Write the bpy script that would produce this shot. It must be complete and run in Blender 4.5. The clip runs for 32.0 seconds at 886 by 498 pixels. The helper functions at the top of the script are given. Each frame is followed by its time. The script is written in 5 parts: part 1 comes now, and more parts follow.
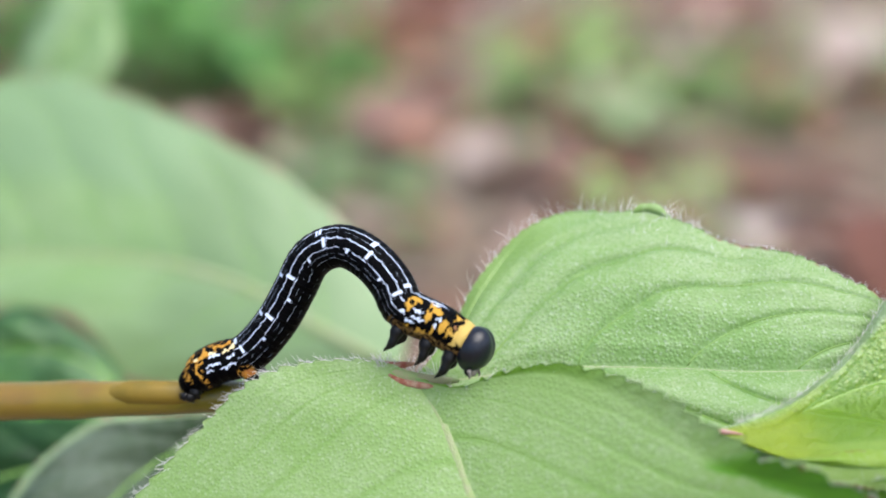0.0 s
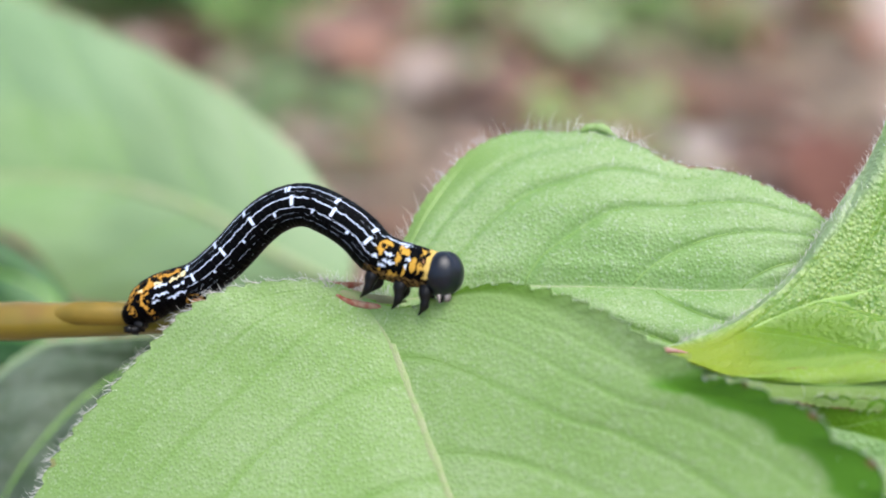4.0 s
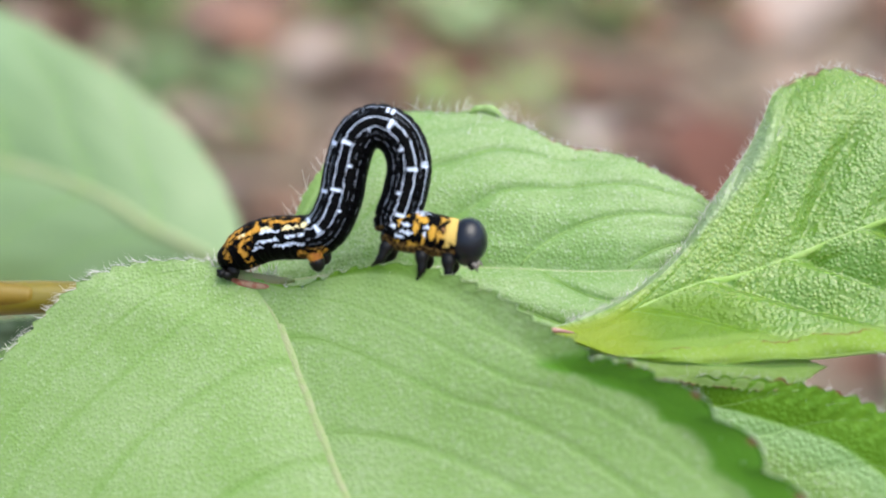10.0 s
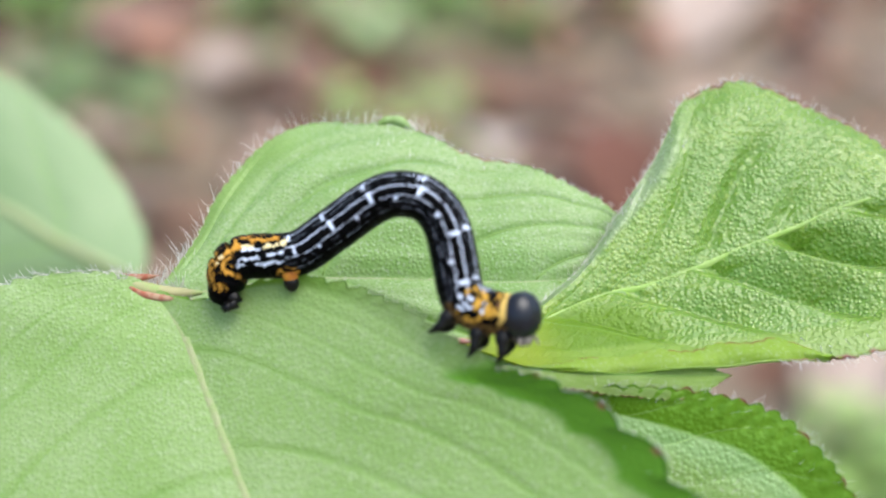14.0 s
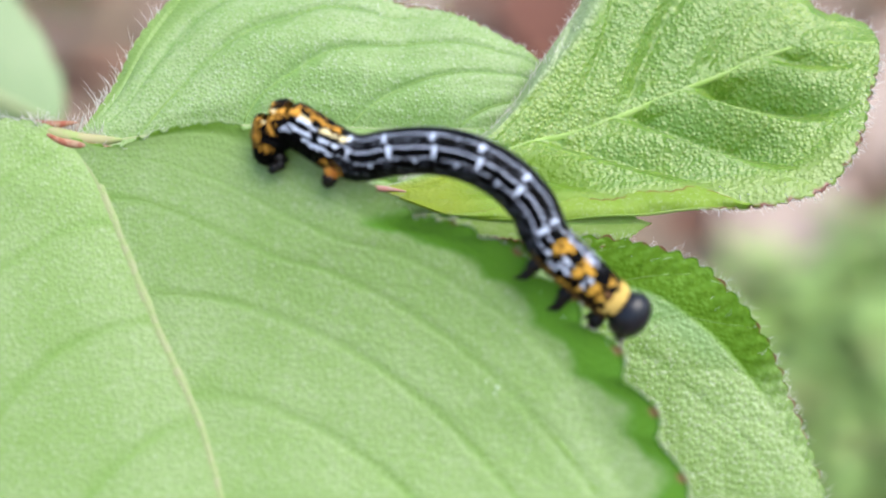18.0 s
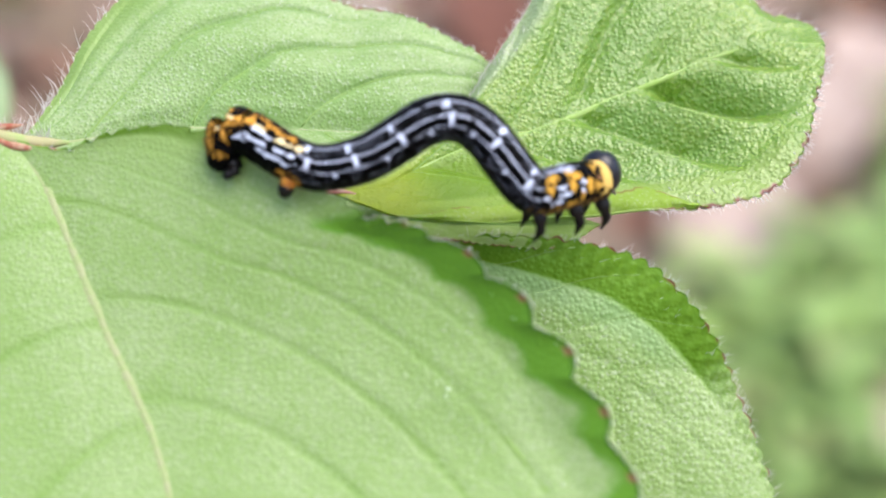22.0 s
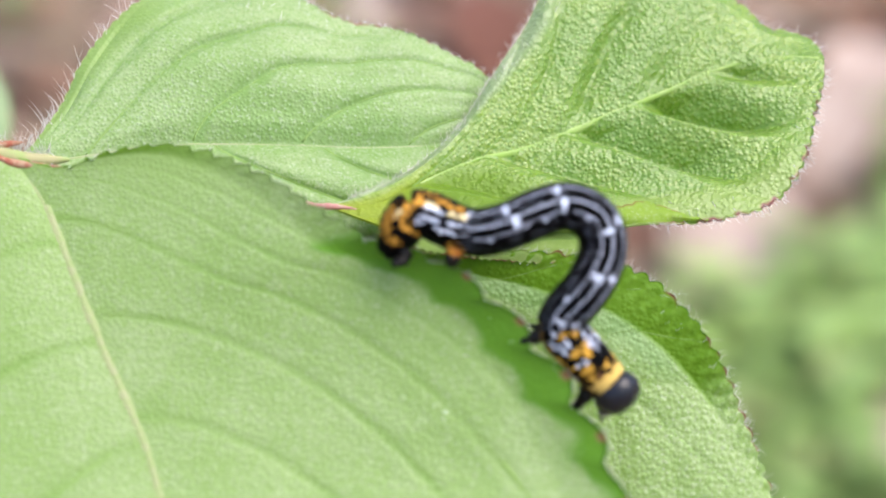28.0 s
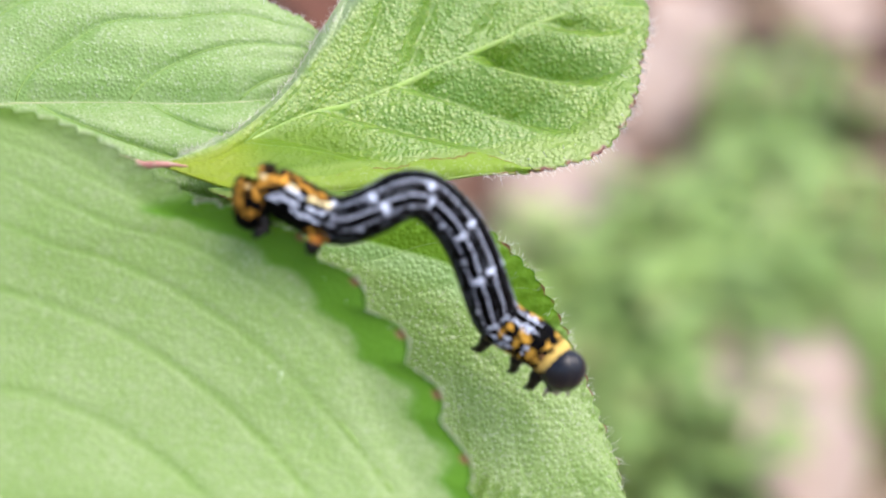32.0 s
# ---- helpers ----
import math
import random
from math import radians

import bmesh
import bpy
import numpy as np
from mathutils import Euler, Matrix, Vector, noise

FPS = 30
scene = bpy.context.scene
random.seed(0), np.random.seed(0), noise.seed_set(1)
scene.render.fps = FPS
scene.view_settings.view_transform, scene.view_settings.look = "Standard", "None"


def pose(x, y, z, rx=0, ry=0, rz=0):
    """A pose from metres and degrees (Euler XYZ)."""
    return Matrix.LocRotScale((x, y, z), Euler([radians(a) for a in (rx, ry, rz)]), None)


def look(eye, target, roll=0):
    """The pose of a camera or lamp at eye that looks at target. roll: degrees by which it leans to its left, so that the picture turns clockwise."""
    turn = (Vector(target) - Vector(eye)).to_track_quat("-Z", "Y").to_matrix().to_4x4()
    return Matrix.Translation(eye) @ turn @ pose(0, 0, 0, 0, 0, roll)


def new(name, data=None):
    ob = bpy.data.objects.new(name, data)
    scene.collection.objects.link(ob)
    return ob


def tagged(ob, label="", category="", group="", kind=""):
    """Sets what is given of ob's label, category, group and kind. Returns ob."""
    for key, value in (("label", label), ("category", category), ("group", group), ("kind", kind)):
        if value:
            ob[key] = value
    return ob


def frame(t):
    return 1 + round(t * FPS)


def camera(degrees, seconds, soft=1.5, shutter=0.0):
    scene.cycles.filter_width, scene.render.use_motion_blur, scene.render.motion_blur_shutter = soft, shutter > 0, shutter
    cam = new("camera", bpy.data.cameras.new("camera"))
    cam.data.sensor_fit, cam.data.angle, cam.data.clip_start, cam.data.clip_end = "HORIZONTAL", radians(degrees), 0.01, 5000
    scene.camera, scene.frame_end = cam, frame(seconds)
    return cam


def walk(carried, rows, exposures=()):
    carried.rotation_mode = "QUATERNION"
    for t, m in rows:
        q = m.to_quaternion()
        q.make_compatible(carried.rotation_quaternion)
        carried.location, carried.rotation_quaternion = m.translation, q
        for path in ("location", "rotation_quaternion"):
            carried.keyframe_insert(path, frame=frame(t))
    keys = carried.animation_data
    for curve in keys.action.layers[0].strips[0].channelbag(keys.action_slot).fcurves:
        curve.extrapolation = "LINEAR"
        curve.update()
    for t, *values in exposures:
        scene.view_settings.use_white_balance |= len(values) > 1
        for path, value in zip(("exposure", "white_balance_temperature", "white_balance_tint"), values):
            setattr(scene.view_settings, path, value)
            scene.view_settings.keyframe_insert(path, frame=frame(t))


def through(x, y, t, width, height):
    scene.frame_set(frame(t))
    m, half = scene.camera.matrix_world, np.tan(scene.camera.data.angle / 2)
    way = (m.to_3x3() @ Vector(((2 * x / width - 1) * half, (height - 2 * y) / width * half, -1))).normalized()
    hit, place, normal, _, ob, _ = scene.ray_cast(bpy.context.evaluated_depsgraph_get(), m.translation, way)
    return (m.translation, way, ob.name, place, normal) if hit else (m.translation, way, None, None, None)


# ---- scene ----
# ---- camera ----
EYE = (-0.00000, -0.12053, 0.04870)
cam = camera(33.0, 32.0, soft=1.9)
cam.data.dof.use_dof = True
cam.data.dof.focus_distance = 0.1335
cam.data.dof.aperture_fstop = 12.5
walk(cam, [
    (0, pose(*EYE, 71.478, 3.038, 7.527)),
    (0.5, pose(*EYE, 71.358, 3.108, 7.386)),
    (1, pose(*EYE, 71.400, 3.088, 7.153)),
    (1.5, pose(*EYE, 70.627, 2.944, 6.746)),
    (2, pose(*EYE, 69.933, 2.738, 6.465)),
    (2.5, pose(*EYE, 69.886, 2.808, 6.273)),
    (3, pose(*EYE, 69.777, 2.661, 6.200)),
    (3.5, pose(*EYE, 69.078, 2.558, 5.872)),
    (5.5, pose(*EYE, 67.259, 1.717, 4.795)),
    (6, pose(*EYE, 67.219, 1.430, 4.062)),
    (6.5, pose(*EYE, 67.494, 1.103, 2.977)),
    (7, pose(*EYE, 67.437, 0.897, 2.284)),
    (7.5, pose(*EYE, 67.285, 0.896, 2.156)),
    (8, pose(*EYE, 67.399, 0.827, 1.886)),
    (8.5, pose(*EYE, 67.273, 0.750, 1.942)),
    (9, pose(*EYE, 67.451, 0.755, 1.906)),
    (9.5, pose(*EYE, 67.417, 0.663, 1.925)),
    (10, pose(*EYE, 67.473, 0.600, 1.737)),
    (10.5, pose(*EYE, 67.537, 0.528, 1.726)),
    (11, pose(*EYE, 67.488, 0.545, 1.747)),
    (11.5, pose(*EYE, 67.549, 0.531, 1.662)),
    (12, pose(*EYE, 67.981, 0.461, 1.282)),
    (12.5, pose(*EYE, 68.126, 0.309, 0.791)),
    (13, pose(*EYE, 68.000, 0.072, -0.030)),
    (13.5, pose(*EYE, 67.933, -0.293, -0.958)),
    (15.5, pose(*EYE, 66.599, -0.861, -2.256)),
    (16, pose(*EYE, 65.608, -1.010, -2.609)),
    (16.5, pose(*EYE, 65.401, -1.235, -2.960)),
    (17, pose(*EYE, 63.871, -1.447, -3.358)),
    (17.5, pose(*EYE, 63.279, -1.756, -3.865)),
    (18, pose(*EYE, 62.144, -1.888, -4.190)),
    (18.5, pose(*EYE, 61.762, -2.237, -4.935)),
    (19, pose(*EYE, 61.281, -2.267, -5.062)),
    (19.5, pose(*EYE, 60.952, -2.425, -5.208)),
    (20, pose(*EYE, 61.029, -2.551, -5.348)),
    (20.5, pose(*EYE, 61.186, -2.696, -5.623)),
    (21, pose(*EYE, 61.427, -2.601, -5.673)),
    (21.5, pose(*EYE, 61.852, -2.517, -5.801)),
    (22, pose(*EYE, 62.282, -2.533, -6.002)),
    (22.5, pose(*EYE, 62.639, -2.552, -6.047)),
    (23, pose(*EYE, 62.992, -2.595, -6.173)),
    (23.5, pose(*EYE, 63.061, -2.564, -6.144)),
    (24, pose(*EYE, 63.205, -2.580, -6.245)),
    (24.5, pose(*EYE, 63.158, -2.520, -6.156)),
    (25, pose(*EYE, 63.225, -2.497, -6.200)),
    (25.5, pose(*EYE, 63.199, -2.466, -6.211)),
    (27.5, pose(*EYE, 63.072, -2.204, -6.075)),
    (28, pose(*EYE, 62.864, -2.273, -6.108)),
    (28.5, pose(*EYE, 62.600, -2.358, -6.331)),
    (29, pose(*EYE, 62.495, -2.625, -6.883)),
    (29.5, pose(*EYE, 62.313, -2.824, -7.645)),
    (30, pose(*EYE, 61.995, -2.861, -8.255)),
    (30.5, pose(*EYE, 61.715, -3.616, -10.961)),
    (31, pose(*EYE, 61.555, -3.630, -11.712)),
    (31.5, pose(*EYE, 61.565, -3.843, -12.312)),
    (32, pose(*EYE, 61.427, -3.896, -12.393)),
], [(0, 0.50, 6050, 9), (3.5, 0.50, 6080, 9), (7, 0.47, 6150, 6), (12, 0.53, 6180, 6), (18, 0.60, 6180, 9), (22, 0.70, 6300, 14), (28, 0.67, 6400, 14), (32, 0.63, 6420, 14)])

# ---- light ----
SUN_ELEVATION, SUN_AZIMUTH = 68.0, 128.0
world = bpy.data.worlds.new("overcast_sky")
scene.world = world
world.use_nodes = True
sky = world.node_tree.nodes.new("ShaderNodeTexSky")
sky.sky_type, sky.sun_disc = "NISHITA", False
sky.sun_elevation, sky.sun_rotation = radians(SUN_ELEVATION), radians(SUN_AZIMUTH)
sky.dust_density, sky.ozone_density = 4.0, 0.6
world.node_tree.links.new(sky.outputs[0], world.node_tree.nodes["Background"].inputs[0])
world.node_tree.nodes["Background"].inputs[1].default_value = 0.2
sun_data = bpy.data.lights.new("sun", "SUN")
sun_data.energy, sun_data.angle, sun_data.color = 1.9, radians(55), (1.0, 0.97, 0.92)
sun = new("sun", sun_data)
sun.matrix_world = look((0.6 * math.cos(radians(SUN_ELEVATION)) * math.sin(radians(SUN_AZIMUTH)), 0.6 * math.cos(radians(SUN_ELEVATION)) * math.cos(radians(SUN_AZIMUTH)), 0.6 * math.sin(radians(SUN_ELEVATION))), (0, 0, 0))

MM = 0.001
FACING = Vector((0.0, -0.93, 0.37))  # the way in which most of the leaves turn their upper face


# ---- node helpers ----
class Graph:
    """Small helper that chains shader nodes of one material."""

    def __init__(self, name):
        self.material = bpy.data.materials.new(name)
        self.material.use_nodes = True
        self.tree = self.material.node_tree
        self.shader = self.tree.nodes["Principled BSDF"]
        self.out = self.tree.nodes["Material Output"]

    def put(self, socket, value):
        if isinstance(value, bpy.types.NodeSocket):
            self.tree.links.new(value, socket)
        else:
            socket.default_value = value

    def node(self, kind, **values):
        n = self.tree.nodes.new(kind)
        for key, value in values.items():
            self.put(n.inputs[key.replace("_", " ")], value)
        return n

    def math(self, op, a, b=0.0, c=0.0):
        n = self.tree.nodes.new("ShaderNodeMath")
        n.operation = op
        for socket, value in zip(n.inputs, (a, b, c)):
            self.put(socket, value)
        return n.outputs[0]

    def step(self, value, low, high):
        n = self.tree.nodes.new("ShaderNodeMapRange")
        n.interpolation_type = "SMOOTHSTEP"
        for socket, v in zip(n.inputs, (value, low, high, 0.0, 1.0)):
            self.put(socket, v)
        return n.outputs[0]

    def mix(self, factor, a, b):
        n = self.tree.nodes.new("ShaderNodeMix")
        n.data_type = "RGBA"
        self.put(n.inputs[0], factor)
        self.put(n.inputs[6], a if isinstance(a, bpy.types.NodeSocket) else (*a, 1))
        self.put(n.inputs[7], b if isinstance(b, bpy.types.NodeSocket) else (*b, 1))
        return n.outputs[2]

    def coords(self, which):
        return self.tree.nodes.new("ShaderNodeTexCoord").outputs[which]

    def noise(self, vector, scale, detail=3.0, rough=0.55):
        return self.node("ShaderNodeTexNoise", Vector=vector, Scale=scale, Detail=detail, Roughness=rough).outputs[0]

    def cells(self, vector, scale, feature="F1"):
        n = self.tree.nodes.new("ShaderNodeTexVoronoi")
        n.feature = feature
        self.put(n.inputs["Vector"], vector)
        self.put(n.inputs["Scale"], scale)
        return n.outputs[0]

    def vector(self, x, y, z=0.0):
        return self.node("ShaderNodeCombineXYZ", X=x, Y=y, Z=z).outputs[0]

    def split(self, vector):
        return self.node("ShaderNodeSeparateXYZ", Vector=vector).outputs

    def bump(self, height, strength, distance):
        n = self.node("ShaderNodeBump", Strength=strength, Distance=distance, Height=height)
        self.put(self.shader.inputs["Normal"], n.outputs[0])
        return n.outputs[0]

    def finish(self, colour, roughness=0.5, specular=0.5, through=0.0, through_colour=None):
        self.put(self.shader.inputs["Base Color"], colour if isinstance(colour, bpy.types.NodeSocket) else (*colour, 1))
        self.put(self.shader.inputs["Roughness"], roughness)
        self.put(self.shader.inputs["Specular IOR Level"], specular)
        if through:
            glow = self.tree.nodes.new("ShaderNodeBsdfTranslucent")
            tint = through_colour or colour
            self.put(glow.inputs[0], tint if isinstance(tint, bpy.types.NodeSocket) else (*tint, 1))
            both = self.tree.nodes.new("ShaderNodeMixShader")
            both.inputs[0].default_value = through
            self.tree.links.new(self.shader.outputs[0], both.inputs[1])
            self.tree.links.new(glow.outputs[0], both.inputs[2])
            self.tree.links.new(both.outputs[0], self.out.inputs[0])
        return self.material


# ---- materials ----
def leaf_material(name, base, dark, pale, rough=0.5, through=0.3, cell=900.0, relief=0.5, glossy=0.5, edge=(0.25, 0.10, 0.05), border=(), coat=0.0, red_from=-0.1, pits=0.0, lobes=0.0, rugged=0.0, mottle=0.0, bullate=0.0, velvet=0.0, gloss_rough=0.48, creases=()):
    g = Graph(name)
    place, uv = g.coords("Object"), g.split(g.coords("UV"))
    broad = g.noise(place, 70.0, 4.0)
    fine = g.noise(place, 900.0, 3.0)
    grain = g.step(g.cells(place, cell), 0.75, 0.0)
    net = g.cells(place, cell * 0.45, "DISTANCE_TO_EDGE")
    colour = g.mix(g.step(broad, 0.35, 0.68), dark, base)
    colour = g.mix(g.math("MULTIPLY", g.step(fine, 0.45, 0.75), 0.35), colour, (*pale, 1)[:3])
    colour = g.mix(g.math("MULTIPLY", g.step(net, 0.10, 0.0), 0.10), colour, pale)
    across = g.math("ABSOLUTE", g.math("SUBTRACT", uv[1], 0.5))
    dull = 0.0
    if pits:
        colour = g.mix(g.math("MULTIPLY", g.step(g.cells(place, 1100.0), 0.22, 0.10), pits), colour, dark)
    if mottle:
        colour = g.mix(g.math("MULTIPLY", g.step(g.noise(place, 3600.0, 2.0, 0.6), 0.48, 0.62), mottle * 1.2), colour, dark)
        colour = g.mix(g.math("MULTIPLY", g.step(g.noise(place, 1500.0, 2.0, 0.6), 0.52, 0.66), mottle), colour, dark)
        colour = g.mix(g.math("MULTIPLY", g.step(g.noise(place, 3000.0, 1.0, 0.5), 0.58, 0.68), mottle), colour, pale)
        colour = g.mix(g.math("MULTIPLY", g.step(g.noise(place, 420.0, 3.0, 0.6), 0.50, 0.68), mottle * 0.7), colour, dark)
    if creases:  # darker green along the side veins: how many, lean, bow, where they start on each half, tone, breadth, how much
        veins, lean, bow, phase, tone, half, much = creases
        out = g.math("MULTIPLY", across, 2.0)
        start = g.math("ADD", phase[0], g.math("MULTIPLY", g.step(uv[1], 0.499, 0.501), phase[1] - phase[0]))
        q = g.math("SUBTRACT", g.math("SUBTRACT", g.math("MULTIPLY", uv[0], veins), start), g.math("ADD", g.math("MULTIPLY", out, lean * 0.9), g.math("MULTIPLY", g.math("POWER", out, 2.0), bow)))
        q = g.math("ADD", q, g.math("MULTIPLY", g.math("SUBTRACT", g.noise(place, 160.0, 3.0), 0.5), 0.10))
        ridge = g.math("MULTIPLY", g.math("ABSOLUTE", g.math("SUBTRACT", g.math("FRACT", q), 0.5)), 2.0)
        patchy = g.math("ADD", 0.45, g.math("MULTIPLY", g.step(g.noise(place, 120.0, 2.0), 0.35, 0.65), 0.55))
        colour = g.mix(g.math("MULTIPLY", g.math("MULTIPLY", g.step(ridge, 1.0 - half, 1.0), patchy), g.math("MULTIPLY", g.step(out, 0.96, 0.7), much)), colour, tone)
    # Toned bands along the blade; some paint in the shade of a turned edge.
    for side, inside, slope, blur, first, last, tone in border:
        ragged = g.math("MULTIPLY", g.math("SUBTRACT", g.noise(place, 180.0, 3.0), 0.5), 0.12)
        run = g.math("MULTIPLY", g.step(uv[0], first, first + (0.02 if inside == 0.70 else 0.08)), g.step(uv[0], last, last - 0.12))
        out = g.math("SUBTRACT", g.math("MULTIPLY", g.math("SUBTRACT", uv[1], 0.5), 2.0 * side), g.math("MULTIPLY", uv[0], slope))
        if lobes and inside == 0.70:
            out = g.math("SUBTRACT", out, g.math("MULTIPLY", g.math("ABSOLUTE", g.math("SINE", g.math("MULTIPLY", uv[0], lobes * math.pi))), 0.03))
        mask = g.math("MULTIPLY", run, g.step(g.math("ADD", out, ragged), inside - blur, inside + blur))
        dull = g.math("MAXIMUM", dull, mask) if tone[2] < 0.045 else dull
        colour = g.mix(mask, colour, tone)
    rim = g.math("MULTIPLY", g.step(across, 0.484, 0.496), g.math("MULTIPLY", g.step(g.noise(place, 420.0, 2.0), 0.44, 0.56), g.step(uv[0], red_from, red_from + 0.06)))
    if lobes:
        tooth = g.math("FRACT", g.math("MULTIPLY", uv[0], lobes))
        tip = g.math("MULTIPLY", g.step(tooth, 0.56, 0.62), g.step(tooth, 0.76, 0.70))
        rim = g.math("MULTIPLY", g.math("MULTIPLY", g.step(across, 0.490, 0.496), tip), g.step(uv[0], red_from, red_from + 0.06))
    colour = g.mix(rim, colour, edge)
    height = g.math("ADD", g.math("ADD", g.math("MULTIPLY", grain, 0.8), g.math("MULTIPLY", fine, 0.2)), g.math("MULTIPLY", g.noise(place, 380.0, 3.0, 0.6), rugged))
    if bullate:
        bubble = g.step(g.cells(g.vector(*[g.math("ADD", c, g.math("MULTIPLY", fine, 0.0003)) for c in g.split(place)]), 1000.0), 0.75, 0.0)
        height = g.math("ADD", height, g.math("MULTIPLY", bubble, bullate))
    normal = g.bump(height, relief, 0.0002)
    if coat:
        for key, value in (("Coat Weight", g.math("MULTIPLY", g.math("SUBTRACT", 1.0, g.math("MULTIPLY", dull, 0.95)), coat)), ("Coat Roughness", gloss_rough), ("Coat IOR", 1.9), ("Coat Normal", normal)):
            g.put(g.shader.inputs[key], value)
    for key, value in (("Sheen Weight", velvet), ("Sheen Roughness", 0.45), ("Sheen Tint", (0.92, 1.0, 1.0, 1))):
        g.put(g.shader.inputs[key], value)
    return g.finish(colour, g.math("ADD", rough - 0.1, g.math("MULTIPLY", fine, 0.25)), glossy, through, colour)


# First and last bands paint shade: below the ridge, along the rolled margin.
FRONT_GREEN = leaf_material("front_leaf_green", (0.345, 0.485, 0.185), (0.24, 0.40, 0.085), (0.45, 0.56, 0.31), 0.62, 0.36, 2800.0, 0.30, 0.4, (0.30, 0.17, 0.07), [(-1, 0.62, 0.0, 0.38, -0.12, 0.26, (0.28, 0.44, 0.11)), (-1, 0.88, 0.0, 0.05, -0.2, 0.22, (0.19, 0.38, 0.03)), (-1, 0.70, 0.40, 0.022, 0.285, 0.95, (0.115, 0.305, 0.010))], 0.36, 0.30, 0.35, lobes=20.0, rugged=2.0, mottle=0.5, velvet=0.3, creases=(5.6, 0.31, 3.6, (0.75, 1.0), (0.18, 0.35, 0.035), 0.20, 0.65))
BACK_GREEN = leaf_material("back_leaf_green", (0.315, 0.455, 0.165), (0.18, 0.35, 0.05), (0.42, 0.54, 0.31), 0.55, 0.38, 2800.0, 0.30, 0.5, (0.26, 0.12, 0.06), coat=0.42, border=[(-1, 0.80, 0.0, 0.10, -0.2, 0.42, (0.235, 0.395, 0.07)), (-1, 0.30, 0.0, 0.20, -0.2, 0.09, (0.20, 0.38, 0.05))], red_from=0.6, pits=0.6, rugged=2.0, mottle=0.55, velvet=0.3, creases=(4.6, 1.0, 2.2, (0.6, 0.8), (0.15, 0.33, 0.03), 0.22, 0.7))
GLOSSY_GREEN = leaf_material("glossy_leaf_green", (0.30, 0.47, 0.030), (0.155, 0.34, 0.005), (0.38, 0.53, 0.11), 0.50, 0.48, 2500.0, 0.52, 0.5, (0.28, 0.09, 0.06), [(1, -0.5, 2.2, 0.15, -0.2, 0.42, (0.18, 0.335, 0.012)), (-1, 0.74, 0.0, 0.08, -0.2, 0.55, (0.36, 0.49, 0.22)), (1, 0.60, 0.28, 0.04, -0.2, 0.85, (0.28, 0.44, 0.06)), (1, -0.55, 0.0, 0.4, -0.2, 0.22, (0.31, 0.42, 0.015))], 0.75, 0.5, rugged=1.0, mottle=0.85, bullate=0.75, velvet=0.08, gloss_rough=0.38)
# Both bands paint in the darker look of the edge turned from the sky.
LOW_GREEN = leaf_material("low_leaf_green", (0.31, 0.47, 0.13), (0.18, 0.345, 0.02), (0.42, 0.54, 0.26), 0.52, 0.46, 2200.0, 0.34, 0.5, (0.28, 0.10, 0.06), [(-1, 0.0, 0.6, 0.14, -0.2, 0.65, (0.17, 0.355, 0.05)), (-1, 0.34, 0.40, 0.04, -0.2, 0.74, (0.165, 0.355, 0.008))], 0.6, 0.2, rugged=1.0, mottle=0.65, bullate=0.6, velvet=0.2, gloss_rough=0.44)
FAR_GREEN = leaf_material("far_leaf_green", (0.315, 0.465, 0.185), (0.245, 0.405, 0.125), (0.37, 0.51, 0.25), 0.5, 0.3, 300.0, 0.3, 0.8, border=[(-1, 0.42, 0.0, 0.10, -0.2, 0.75, (0.25, 0.39, 0.17)), (1, -1.4, 0.0, 0.3, -0.2, 0.45, (0.215, 0.335, 0.13))], coat=0.25)
# The deep shade below the stem is put into this near-black green.
SHADED_GREEN = leaf_material("shaded_leaf_green", (0.018, 0.065, 0.012), (0.008, 0.035, 0.006), (0.05, 0.12, 0.03), 0.45, 0.15, 300.0, 0.3, 0.3, border=[(-1, 0.88, 0.0, 0.05, -0.2, 1.1, (0.08, 0.21, 0.03))])
# Paler green for the small leaf, making up for light the crevice lacks.
BRIGHTENED_GREEN = leaf_material("brightened_leaf_green", (0.38, 0.53, 0.17), (0.30, 0.46, 0.10), (0.46, 0.58, 0.26), 0.6, 0.6, 2400.0, 0.15, 0.3, mottle=0.25)
LIP_GREEN = leaf_material("turned_up_leaf_edge", (0.38, 0.52, 0.10), (0.29, 0.46, 0.04), (0.46, 0.57, 0.24), 0.55, 0.5, 2200.0, 0.3, 0.4, (0.29, 0.24, 0.06), mottle=0.5)
# Leaf green darkened in the colour to stand for shade under the broad leaf.
PUCKERED_SHADE = leaf_material("shaded_puckered_green", (0.075, 0.20, 0.035), (0.025, 0.09, 0.014), (0.13, 0.26, 0.07), 0.45, 0.2, 300.0, 0.5, 0.4, border=[(-1, 0.80, 0.0, 0.05, -0.2, 1.1, (0.02, 0.075, 0.015))], coat=0.3)
# Shade is painted in as dark grey-green, edge light as the pale rim.
GREY_SHADE = leaf_material("shaded_grey_green", (0.10, 0.135, 0.085), (0.03, 0.06, 0.02), (0.20, 0.22, 0.19), 0.6, 0.15, 300.0, 0.3, 0.3, border=[(-1, 0.88, 0.0, 0.05, -0.2, 1.1, (0.28, 0.38, 0.19))])

def plain_material(name, a, b, scale, rough=0.5, specular=0.5, through=0.0, relief=0.2, depth=0.0001):
    g = Graph(name)
    place = g.coords("Object")
    n = g.noise(place, scale, 4.0)
    colour = g.mix(g.step(n, 0.35, 0.65), a, b)
    g.bump(g.noise(place, scale * 4, 3.0), relief, depth)
    return g.finish(colour, rough, specular, through)


